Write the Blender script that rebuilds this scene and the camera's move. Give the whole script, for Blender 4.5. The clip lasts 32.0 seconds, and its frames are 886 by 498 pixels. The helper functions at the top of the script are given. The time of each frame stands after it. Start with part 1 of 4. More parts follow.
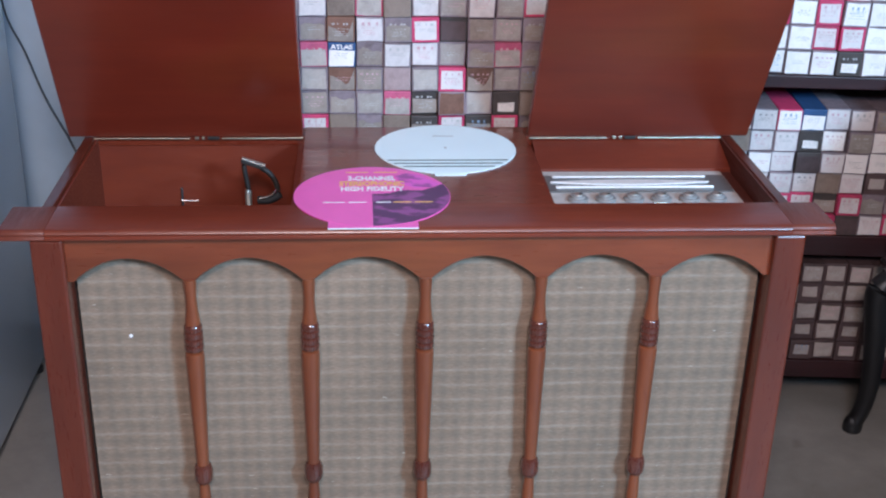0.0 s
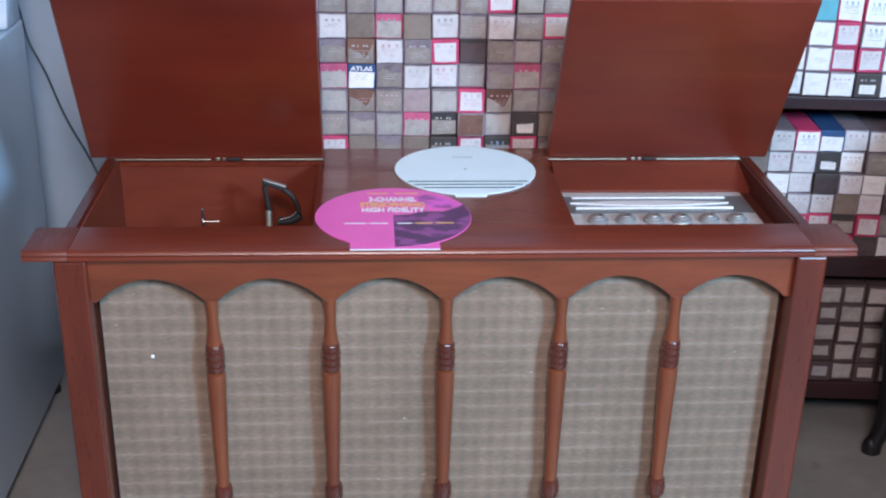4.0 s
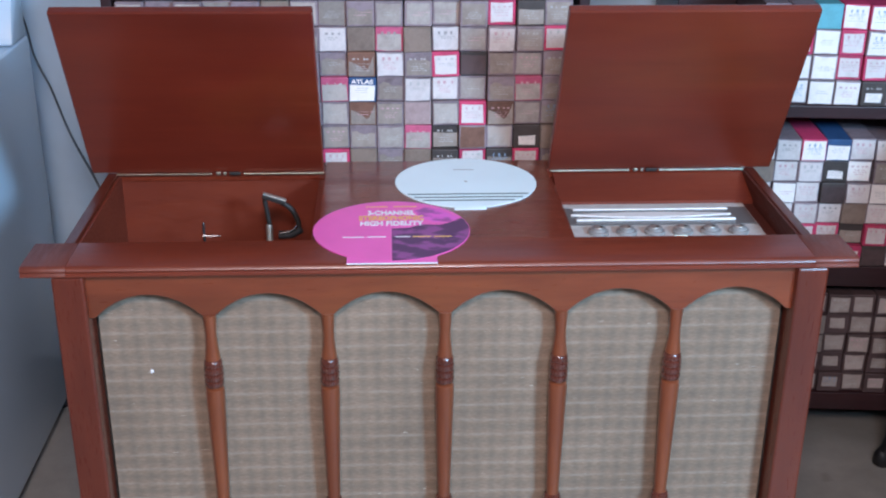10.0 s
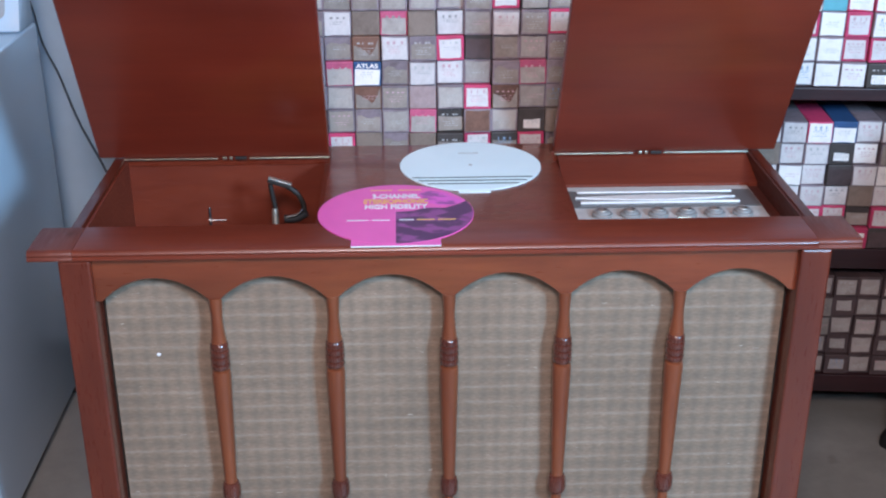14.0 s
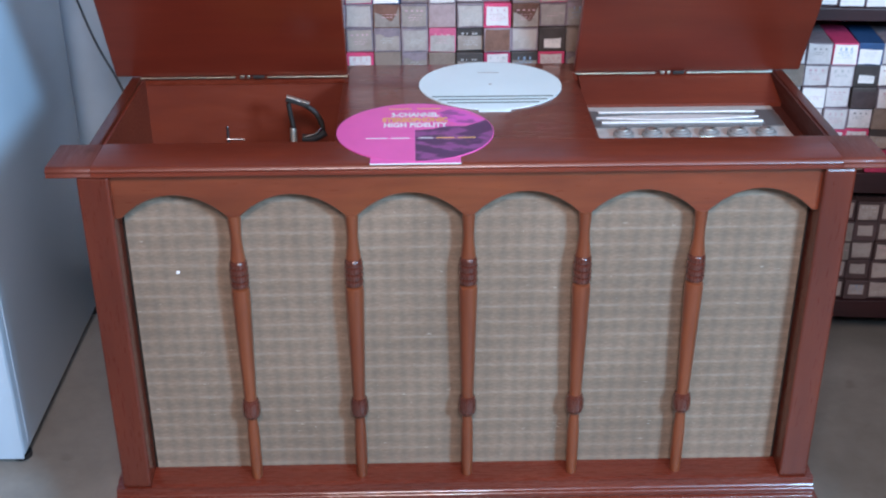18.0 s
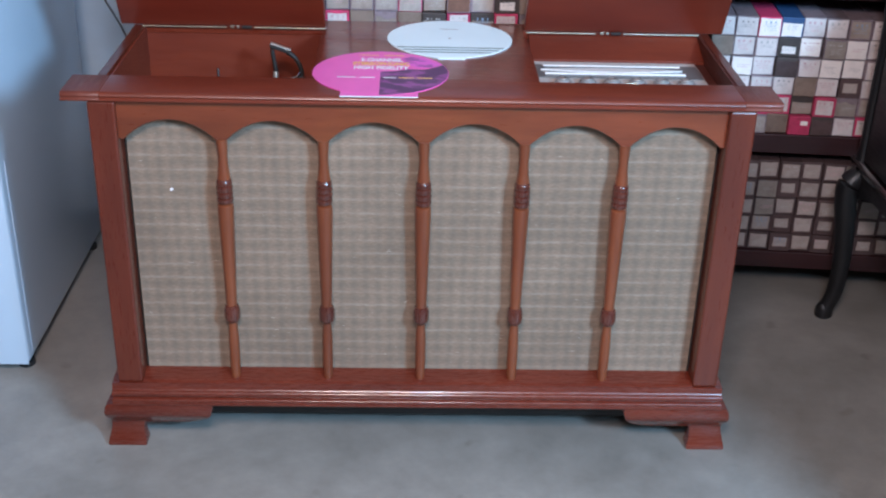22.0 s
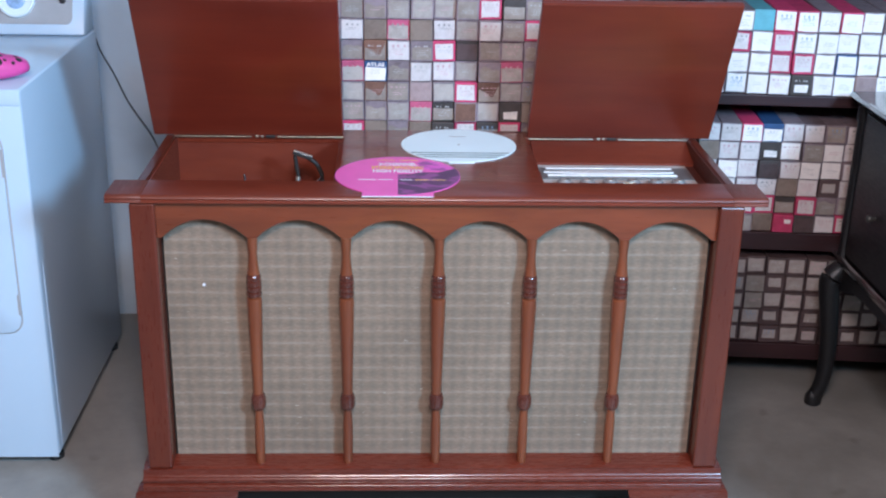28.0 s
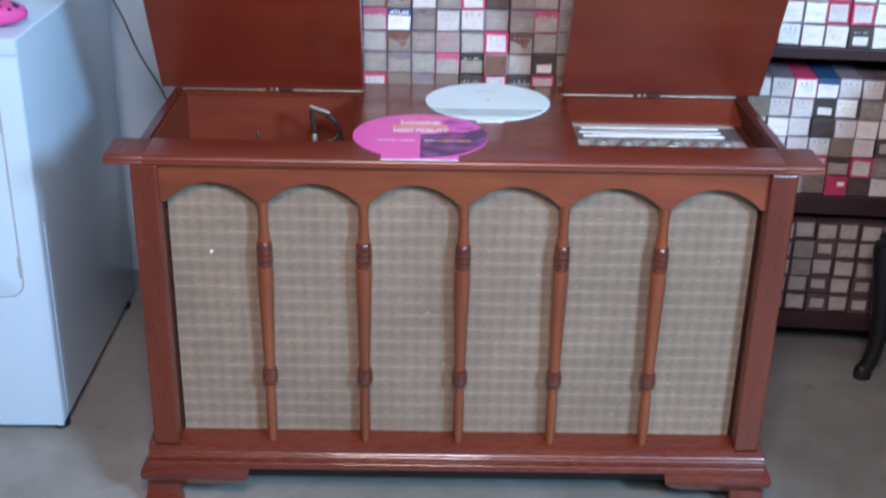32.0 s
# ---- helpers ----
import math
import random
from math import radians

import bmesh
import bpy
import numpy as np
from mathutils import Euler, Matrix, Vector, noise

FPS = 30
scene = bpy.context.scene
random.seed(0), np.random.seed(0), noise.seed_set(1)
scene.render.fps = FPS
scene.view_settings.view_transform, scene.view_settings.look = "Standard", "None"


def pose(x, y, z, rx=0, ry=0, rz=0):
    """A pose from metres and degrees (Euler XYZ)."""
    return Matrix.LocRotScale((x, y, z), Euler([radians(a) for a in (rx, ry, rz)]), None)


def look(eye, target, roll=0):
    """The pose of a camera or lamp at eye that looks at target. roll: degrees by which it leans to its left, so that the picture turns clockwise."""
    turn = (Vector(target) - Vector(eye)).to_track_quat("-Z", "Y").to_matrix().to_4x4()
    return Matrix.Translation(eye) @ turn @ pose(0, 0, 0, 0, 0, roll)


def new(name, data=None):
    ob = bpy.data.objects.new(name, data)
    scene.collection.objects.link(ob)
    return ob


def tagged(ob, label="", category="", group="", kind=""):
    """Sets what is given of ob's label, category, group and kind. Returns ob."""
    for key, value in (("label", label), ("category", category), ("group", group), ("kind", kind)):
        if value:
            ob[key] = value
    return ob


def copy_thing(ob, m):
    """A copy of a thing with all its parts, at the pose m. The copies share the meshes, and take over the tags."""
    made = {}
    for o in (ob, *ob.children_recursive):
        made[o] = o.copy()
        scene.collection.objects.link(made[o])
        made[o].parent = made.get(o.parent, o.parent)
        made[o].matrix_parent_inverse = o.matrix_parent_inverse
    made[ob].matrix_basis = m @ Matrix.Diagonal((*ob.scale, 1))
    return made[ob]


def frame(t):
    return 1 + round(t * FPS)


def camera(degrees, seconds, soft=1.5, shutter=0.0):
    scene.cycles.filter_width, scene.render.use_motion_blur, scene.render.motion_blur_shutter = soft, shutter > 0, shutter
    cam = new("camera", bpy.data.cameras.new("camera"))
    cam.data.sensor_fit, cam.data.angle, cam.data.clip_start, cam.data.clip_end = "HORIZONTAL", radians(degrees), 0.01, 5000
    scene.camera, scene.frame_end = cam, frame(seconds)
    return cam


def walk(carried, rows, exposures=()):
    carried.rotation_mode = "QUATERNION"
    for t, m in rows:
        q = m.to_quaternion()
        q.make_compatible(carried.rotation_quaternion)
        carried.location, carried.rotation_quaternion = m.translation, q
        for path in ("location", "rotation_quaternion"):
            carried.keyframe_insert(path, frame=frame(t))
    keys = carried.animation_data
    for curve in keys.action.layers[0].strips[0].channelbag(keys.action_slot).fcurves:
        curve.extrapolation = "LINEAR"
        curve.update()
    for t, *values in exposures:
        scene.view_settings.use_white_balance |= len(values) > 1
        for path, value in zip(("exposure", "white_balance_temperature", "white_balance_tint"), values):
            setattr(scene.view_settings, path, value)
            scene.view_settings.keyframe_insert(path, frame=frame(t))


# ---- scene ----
cam = camera(40.9, 32.0, 2.15, 0.5)
PATH = [
    (0, (-0.11, -1.759, 1.54), (0.033, 0.054, 0.708), 1.4),
    (0.5, (-0.118, -1.76, 1.539), (0.031, 0.056, 0.713), 1.8),
    (1, (-0.112, -1.763, 1.54), (0.01, 0.057, 0.718), 1.0),
    (1.5, (-0.11, -1.765, 1.538), (0.015, 0.054, 0.717), 0.7),
    (2, (-0.104, -1.768, 1.542), (0.02, 0.053, 0.725), 0.8),
    (2.5, (-0.111, -1.768, 1.544), (0.009, 0.054, 0.729), 0.9),
    (3, (-0.113, -1.768, 1.538), (0.007, 0.056, 0.727), 1.0),
    (3.5, (-0.121, -1.763, 1.543), (0.003, 0.063, 0.736), 1.2),
    (5.5, (-0.145, -1.758, 1.54), (-0.01, 0.075, 0.751), 1.1),
    (6, (-0.147, -1.756, 1.543), (-0.015, 0.075, 0.75), 1.2),
    (6.5, (-0.146, -1.757, 1.541), (-0.015, 0.075, 0.748), 1.3),
    (7, (-0.143, -1.756, 1.541), (-0.015, 0.075, 0.747), 1.2),
    (7.5, (-0.138, -1.762, 1.543), (-0.017, 0.077, 0.765), 1.3),
    (8, (-0.129, -1.76, 1.54), (-0.016, 0.075, 0.753), 1.1),
    (8.5, (-0.12, -1.758, 1.538), (-0.009, 0.076, 0.747), 0.9),
    (9, (-0.112, -1.752, 1.543), (-0.013, 0.078, 0.742), 0.7),
    (9.5, (-0.101, -1.753, 1.544), (-0.004, 0.082, 0.755), 0.5),
    (10, (-0.089, -1.754, 1.547), (0.001, 0.082, 0.759), 0.4),
    (10.5, (-0.087, -1.754, 1.543), (-0.013, 0.078, 0.742), 0.2),
    (11, (-0.08, -1.759, 1.546), (-0.011, 0.073, 0.747), -0.1),
    (11.5, (-0.08, -1.766, 1.547), (-0.021, 0.068, 0.75), -0.1),
    (12, (-0.079, -1.765, 1.544), (-0.015, 0.064, 0.737), -0.3),
    (12.5, (-0.07, -1.766, 1.544), (-0.017, 0.061, 0.73), -0.4),
    (13, (-0.073, -1.767, 1.544), (-0.022, 0.063, 0.74), -0.1),
    (13.5, (-0.076, -1.765, 1.546), (-0.006, 0.063, 0.738), -0.1),
    (15.5, (-0.068, -1.769, 1.538), (-0.015, 0.059, 0.729), -0.1),
    (16, (-0.074, -1.767, 1.538), (-0.023, 0.058, 0.722), -0.2),
    (16.5, (-0.075, -1.759, 1.537), (-0.031, 0.067, 0.723), 0.1),
    (17, (-0.077, -1.761, 1.531), (-0.028, 0.056, 0.696), 0.1),
    (17.5, (-0.08, -1.765, 1.526), (-0.029, 0.035, 0.656), -0.1),
    (18, (-0.082, -1.766, 1.516), (-0.041, 0.016, 0.608), -0.2),
    (18.5, (-0.085, -1.771, 1.52), (-0.038, 0.009, 0.609), 0.0),
    (19, (-0.095, -1.802, 1.524), (-0.032, -0.013, 0.631), -0.3),
    (19.5, (-0.092, -1.821, 1.521), (-0.01, -0.038, 0.619), 0.2),
    (20, (-0.063, -1.863, 1.519), (-0.023, -0.079, 0.616), 1.2),
    (20.5, (-0.029, -1.927, 1.512), (0.022, -0.16, 0.576), 1.3),
    (21, (-0.035, -1.998, 1.516), (0.027, -0.217, 0.608), 1.0),
    (21.5, (-0.037, -2.064, 1.515), (0.02, -0.265, 0.643), 0.8),
    (22, (-0.029, -2.111, 1.522), (0.031, -0.326, 0.621), 1.6),
    (22.5, (-0.037, -2.167, 1.524), (0.068, -0.362, 0.67), 1.1),
    (23, (-0.075, -2.235, 1.523), (0.022, -0.439, 0.647), 0.2),
    (23.5, (-0.079, -2.255, 1.533), (0.027, -0.437, 0.706), 1.6),
    (24, (-0.078, -2.251, 1.535), (-0.001, -0.433, 0.707), 1.1),
    (24.5, (-0.09, -2.246, 1.533), (-0.022, -0.409, 0.744), 1.2),
    (25, (-0.089, -2.25, 1.539), (-0.036, -0.413, 0.75), 0.5),
    (25.5, (-0.091, -2.258, 1.539), (-0.036, -0.412, 0.769), 0.7),
    (27.5, (-0.094, -2.295, 1.551), (-0.018, -0.429, 0.836), 0.9),
    (28, (-0.093, -2.29, 1.549), (-0.01, -0.427, 0.826), 1.2),
    (28.5, (-0.092, -2.29, 1.553), (-0.006, -0.431, 0.822), 0.9),
    (29, (-0.098, -2.286, 1.548), (-0.007, -0.427, 0.817), 1.1),
    (29.5, (-0.1, -2.283, 1.55), (-0.002, -0.424, 0.818), 1.3),
    (30, (-0.099, -2.273, 1.549), (-0.002, -0.42, 0.803), 1.2),
    (30.5, (-0.103, -2.257, 1.547), (-0.017, -0.404, 0.801), 1.4),
    (31, (-0.103, -2.221, 1.545), (-0.027, -0.373, 0.786), 1.0),
    (31.5, (-0.083, -2.151, 1.541), (-0.028, -0.297, 0.794), 1.1),
    (32, (-0.068, -2.098, 1.534), (-0.042, -0.274, 0.714), 1.2),
]
walk(cam, [(t, look(eye, target, roll)) for t, eye, target, roll in PATH],
     [(0.0, 0.0), (18.0, 0.0), (24.0, 0.05), (32.0, 0.05)])

# ---- world, sun, large lights ----
world = bpy.data.worlds.new("World")
scene.world = world
world.use_nodes = True
_wn = world.node_tree
_sky = _wn.nodes.new("ShaderNodeTexSky")
_sky.sky_type, _sky.sun_disc = "NISHITA", False
_sky.sun_elevation, _sky.sun_rotation = radians(40), radians(150)
_wn.links.new(_sky.outputs[0], _wn.nodes["Background"].inputs[0])
_wn.nodes["Background"].inputs[1].default_value = 0.1


def area_lamp(name, m, w, h, watts, color):
    d = bpy.data.lights.new(name, "AREA")
    d.shape, d.size, d.size_y, d.energy, d.color = "RECTANGLE", w, h, watts, color
    ob = new(name, d)
    ob.matrix_world = m
    return ob


# soft warm overhead light in front of the console; its source is unseen
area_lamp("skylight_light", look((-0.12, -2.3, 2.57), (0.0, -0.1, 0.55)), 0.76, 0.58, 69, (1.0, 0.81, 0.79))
# blue daylight of the small high window behind the camera
area_lamp("transom_daylight", look((0.11, -2.76, 2.36), (0.0, 0.2, 0.7)), 0.18, 0.14, 20, (0.38, 0.66, 1.0))
# daylight of the second window behind the camera
area_lamp("second_window_daylight", look((1.95, -2.68, 2.22), (0.0, 0.3, 0.7)), 0.58, 0.58, 165, (0.36, 0.66, 1.0))


# ---- materials ----
def node_mat(name, rough=0.5, metal=0.0):
    m = bpy.data.materials.new(name)
    m.use_nodes = True
    nt = m.node_tree
    b = nt.nodes["Principled BSDF"]
    b.inputs["Roughness"].default_value, b.inputs["Metallic"].default_value = rough, metal
    return m, nt, b


def ramp(nt, fac, stops):
    r = nt.nodes.new("ShaderNodeValToRGB")
    while len(r.color_ramp.elements) < len(stops):
        r.color_ramp.elements.new(0.5)
    for e, (p, c) in zip(r.color_ramp.elements, stops):
        e.position, e.color = p, (*c, 1)
    nt.links.new(fac, r.inputs[0])
    return r.outputs[0]


def noise_tex(nt, scale, detail=4, stretch=(1, 1, 1), rough=0.6, distort=0.0):
    co = nt.nodes.new("ShaderNodeTexCoord")
    mp = nt.nodes.new("ShaderNodeMapping")
    mp.inputs["Scale"].default_value = stretch
    n = nt.nodes.new("ShaderNodeTexNoise")
    n.inputs["Scale"].default_value, n.inputs["Detail"].default_value, n.inputs["Roughness"].default_value = scale, detail, rough
    n.inputs["Distortion"].default_value = distort
    nt.links.new(co.outputs["Object"], mp.inputs[0])
    nt.links.new(mp.outputs[0], n.inputs["Vector"])
    return n.outputs[0]


def mix(nt, fac, a, b, kind="MIX"):
    n = nt.nodes.new("ShaderNodeMix")
    n.data_type, n.blend_type = "RGBA", kind
    for sock, v in ((n.inputs[0], fac), (n.inputs[6], a), (n.inputs[7], b)):
        if hasattr(v, "is_output"):
            nt.links.new(v, sock)
        else:
            sock.default_value = v if isinstance(v, float) else (*v, 1)
    return n.outputs[2]


def math_node(nt, op, a, b=0.0):
    n = nt.nodes.new("ShaderNodeMath")
    n.operation = op
    for sock, v in ((n.inputs[0], a), (n.inputs[1], b)):
        if hasattr(v, "is_output"):
            nt.links.new(v, sock)
        else:
            sock.default_value = v
    return n.outputs[0]


def bump(nt, bsdf, height, strength, distance):
    b = nt.nodes.new("ShaderNodeBump")
    b.inputs["Strength"].default_value, b.inputs["Distance"].default_value = strength, distance
    nt.links.new(height, b.inputs["Height"])
    nt.links.new(b.outputs[0], bsdf.inputs["Normal"])


def wood(name, dark, mid, light, stretch, rough=0.28, coat=0.4, vary=(0.78, 1.1), shine=0.12, relief=0.06, amber=0.0):
    """Stained, varnished wood: fine grain, broad figure and a cloudy stain that runs from red to amber."""
    m, nt, b = node_mat(name, rough)
    grain = noise_tex(nt, 9, 6, stretch, 0.65, 0.4)
    broad = noise_tex(nt, 1.6, 3, tuple(max(0.6, s * 0.5) for s in stretch))
    c = ramp(nt, grain, [(0.2, dark), (0.5, mid), (0.82, light)])
    c2 = ramp(nt, broad, [(0.3, (vary[0], vary[0] * 0.965, vary[0] * 0.94)), (0.7, (vary[1], vary[1] * 0.985, vary[1] * 0.965))])
    c = mix(nt, 1.0, c, c2, "MULTIPLY")
    cloud = noise_tex(nt, 3.4, 4, tuple(max(0.5, min(1.6, s * 0.3)) for s in stretch), 0.55, 0.3)
    c = mix(nt, 1.0, c, ramp(nt, cloud, [(0.32, (0.80, 0.72, 0.76)), (0.52, (1, 1, 1)), (0.72, (1.12, 1.18 + amber, 1.10))]), "MULTIPLY")
    nt.links.new(c, b.inputs["Base Color"])
    fine = noise_tex(nt, 60, 3, stretch)
    nt.links.new(ramp(nt, fine, [(0.3, (rough - 0.06,) * 3), (0.7, (rough + 0.1,) * 3)]), b.inputs["Roughness"])
    bump(nt, b, fine, relief, 0.001)
    b.inputs["Coat Weight"].default_value, b.inputs["Coat Roughness"].default_value = coat, shine
    return m


CHERRY = ((0.1265, 0.0201, 0.0096), (0.1687, 0.0281, 0.0125), (0.2073, 0.037, 0.0163))
WOOD_X = wood("cherry_along_x", *CHERRY, (0.5, 5, 5))
WOOD_Y = wood("cherry_along_y", *CHERRY, (5, 0.5, 5))
WOOD_BASE_X = wood("dark_cherry_along_x", *[(0.90 * c[0], 0.88 * c[1], 0.98 * c[2]) for c in CHERRY], (0.5, 5, 5), 0.26, 0.6, (0.85, 1.08), 0.10, 0.01)
# post woods: cherry darkened for the light's falloff towards the ends
WOOD_BASE_Z = wood("dimmed_cherry_left_post", *[(0.74 * c[0], 0.75 * c[1], 0.78 * c[2]) for c in CHERRY], (6, 6, 0.5), 0.30, 0.4)
WOOD_POST = wood("dimmed_cherry_right_post", *[(0.72 * c[0], 0.74 * c[1], 0.78 * c[2]) for c in CHERRY], (6, 6, 0.5), 0.32, 0.4)
# side panels: the same cherry at 0.6 of its tone
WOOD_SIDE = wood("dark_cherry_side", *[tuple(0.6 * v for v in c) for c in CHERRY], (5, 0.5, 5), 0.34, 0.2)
WOOD_TOP = wood("polished_cherry_top", *CHERRY, (0.5, 5, 5), 0.3, 1.0)
WOOD_EDGE = wood("worn_cherry_front_edge", *CHERRY, (0.5, 5, 5), 0.36, 0.45, (0.78, 1.1), 0.24)
# end blocks: slightly paler, greyer tone stands in for reflections on them
WOOD_END = wood("reflection_pale_cherry_end", (0.1300, 0.0240, 0.0130), (0.1680, 0.0340, 0.0185), (0.2040, 0.0440, 0.0245), (5, 0.5, 5), 0.48, 0.05)
WOOD_RAIL = wood("amber_rail_wood", (0.1500, 0.0300, 0.0122), (0.2080, 0.0455, 0.0178), (0.2580, 0.0640, 0.0240), (0.5, 5, 5), 0.32, 0.45, (0.52, 1.38), 0.14, 0.04, 0.22)
WOOD_WELL = wood("well_lining_wood", (0.1450, 0.0235, 0.0110), (0.1780, 0.0300, 0.0136), (0.2090, 0.0385, 0.0170), (0.5, 3, 3), 0.42, 0.08)
# lining wood darkened for the shaded wall of the tuner well
WOOD_DARK = wood("shaded_lining_wood", (0.0684, 0.0125, 0.0073), (0.0913, 0.0166, 0.0094), (0.1141, 0.0219, 0.0125), (3, 0.5, 3), 0.6, 0.0)
WOOD_COLLAR = wood("dark_stained_collar", (0.0719, 0.0141, 0.0083), (0.1036, 0.0223, 0.0130), (0.1316, 0.0304, 0.0182), (6, 6, 0.6), 0.26, 0.9, (0.78, 1.1), 0.14)
# both lids: strong broad tone variation stands in for the light's gradient
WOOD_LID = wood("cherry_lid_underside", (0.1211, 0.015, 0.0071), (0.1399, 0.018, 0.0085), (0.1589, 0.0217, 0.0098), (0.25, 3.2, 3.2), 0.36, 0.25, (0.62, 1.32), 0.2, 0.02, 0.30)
# right lid: same wood made lighter and browner for the sheen on it
WOOD_LID_SHEEN = wood("sheen_toned_cherry_lid_underside", (0.1557, 0.0221, 0.0104), (0.1799, 0.0265, 0.0123), (0.2043, 0.032, 0.0142), (0.25, 3.2, 3.2), 0.36, 0.25, (0.62, 1.32), 0.2, 0.02, 0.30)
WOOD_TRIM = wood("amber_turned_wood", (0.1480, 0.0330, 0.0132), (0.2100, 0.0530, 0.0200), (0.2700, 0.0760, 0.0285), (6, 6, 0.6), 0.36, 0.4, (0.75, 1.15), 0.3)
WOOD_SHELF = wood("dark_shelf_wood", (0.0205, 0.0052, 0.0068), (0.0320, 0.0080, 0.0100), (0.0480, 0.0118, 0.0145), (0.5, 5, 5), 0.5, 0.08)
BLACK_WOOD = wood("black_lacquered_wood", (0.0055, 0.0053, 0.0064), (0.0082, 0.0080, 0.0094), (0.0130, 0.0120, 0.0130), (5, 0.6, 5), 0.46, 0.12, (0.78, 1.1), 0.3)


BLACK_GLOSS = wood("polished_black_lacquer", (0.005, 0.004, 0.005), (0.007, 0.006, 0.007), (0.011, 0.009, 0.009), (5, 0.6, 5), 0.18, 1.0, (0.78, 1.1), 0.08, 0.01)


def plain(name, color, rough=0.5, metal=0.0, var=0.12, scale=30, bumps=0.0):
    m, nt, b = node_mat(name, rough, metal)
    n = noise_tex(nt, scale, 4)
    lo, hi = tuple(c * (1 - var) for c in color), tuple(min(1, c * (1 + var)) for c in color)
    nt.links.new(ramp(nt, n, [(0.3, lo), (0.7, hi)]), b.inputs["Base Color"])
    if bumps:
        bump(nt, b, n, bumps, 0.001)
    return m


def cloth():
    m, nt, b = node_mat("grille_cloth", 0.85)
    co = nt.nodes.new("ShaderNodeTexCoord")
    sep = nt.nodes.new("ShaderNodeSeparateXYZ")
    nt.links.new(co.outputs["Object"], sep.inputs[0])
    wob = noise_tex(nt, 14, 3, (1, 1, 1))

    def stripes(axis, pitch, wobble, width):
        v = math_node(nt, "ADD", math_node(nt, "MULTIPLY", sep.outputs[axis], 1 / pitch), math_node(nt, "MULTIPLY", wob, wobble))
        f = math_node(nt, "ABSOLUTE", math_node(nt, "SUBTRACT", math_node(nt, "FRACT", v), 0.5))
        return math_node(nt, "SUBTRACT", 1.0, math_node(nt, "MINIMUM", math_node(nt, "MULTIPLY", f, 1 / width), 1.0))

    base = ramp(nt, noise_tex(nt, 210, 3, (0.5, 1, 1.6)), [(0.3, (0.2378, 0.1621, 0.1128)), (0.7, (0.3296, 0.2310, 0.1651))])
    broad = ramp(nt, noise_tex(nt, 4, 5, (1, 1, 0.8), 0.6), [(0.3, (0.76, 0.75, 0.74)), (0.7, (1.12, 1.12, 1.12))])
    c = mix(nt, 1.0, base, broad, "MULTIPLY")
    patch = ramp(nt, noise_tex(nt, 30, 2), [(0.35, (0.7,) * 3), (0.65, (1,) * 3)])
    c = mix(nt, math_node(nt, "MULTIPLY", math_node(nt, "MULTIPLY", stripes(0, 0.0247, 0.10, 0.38), 0.34), patch), c, (0.12, 0.105, 0.085))
    c = mix(nt, math_node(nt, "MULTIPLY", stripes(2, 0.0294, 0.10, 0.36), 0.30), c, (0.12, 0.105, 0.085))
    gaps = ramp(nt, noise_tex(nt, 40, 3, (0.5, 1, 2)), [(0.38, (0.35,) * 3), (0.64, (1,) * 3)])
    v = math_node(nt, "ADD", math_node(nt, "ADD", math_node(nt, "MULTIPLY", sep.outputs[2], 1 / 0.0294), 0.5), math_node(nt, "MULTIPLY", wob, 0.14))
    f = math_node(nt, "ABSOLUTE", math_node(nt, "SUBTRACT", math_node(nt, "FRACT", v), 0.5))
    thread = math_node(nt, "SUBTRACT", 1.0, math_node(nt, "MINIMUM", math_node(nt, "MULTIPLY", f, 1 / 0.16), 1.0))
    c = mix(nt, math_node(nt, "MULTIPLY", math_node(nt, "MULTIPLY", thread, 0.22), gaps), c, (0.50, 0.475, 0.40))
    # glints on the weave painted as pale flecks in the base colour
    glint = ramp(nt, noise_tex(nt, 130, 2, (0.4, 1, 2.2)), [(0.70, (0,) * 3), (0.80, (1,) * 3)])
    near = ramp(nt, noise_tex(nt, 11, 2), [(0.43, (0,) * 3), (0.58, (1,) * 3)])
    c = mix(nt, math_node(nt, "MULTIPLY", math_node(nt, "MULTIPLY", glint, near), 0.55), c, (0.86, 0.80, 0.66))
    nt.links.new(c, b.inputs["Base Color"])
    bump(nt, b, noise_tex(nt, 400, 2, (0.6, 1, 1.4)), 0.22, 0.001)
    return m


CLOTH = cloth()


def concrete():
    m, nt, b = node_mat("worn_concrete", 0.5)
    big = noise_tex(nt, 1.3, 5, (1, 1, 1), 0.6, 0.6)
    mid = noise_tex(nt, 9, 6, (1, 1, 1), 0.7)
    c = ramp(nt, big, [(0.3, (0.188, 0.174, 0.156)), (0.5, (0.272, 0.253, 0.229)), (0.72, (0.366, 0.340, 0.313))])
    c = mix(nt, 1.0, c, ramp(nt, mid, [(0.3, (0.82, 0.82, 0.81)), (0.7, (1.12, 1.12, 1.12))]), "MULTIPLY")
    spots = ramp(nt, noise_tex(nt, 13, 2, (1, 1, 1), 0.4), [(0.69, (1, 1, 1)), (0.80, (0.66, 0.64, 0.62))])
    c = mix(nt, 0.8, c, spots, "MULTIPLY")
    nt.links.new(c, b.inputs["Base Color"])
    nt.links.new(ramp(nt, mid, [(0.3, (0.32,) * 3), (0.7, (0.55,) * 3)]), b.inputs["Roughness"])
    bump(nt, b, mid, 0.12, 0.003)
    return m


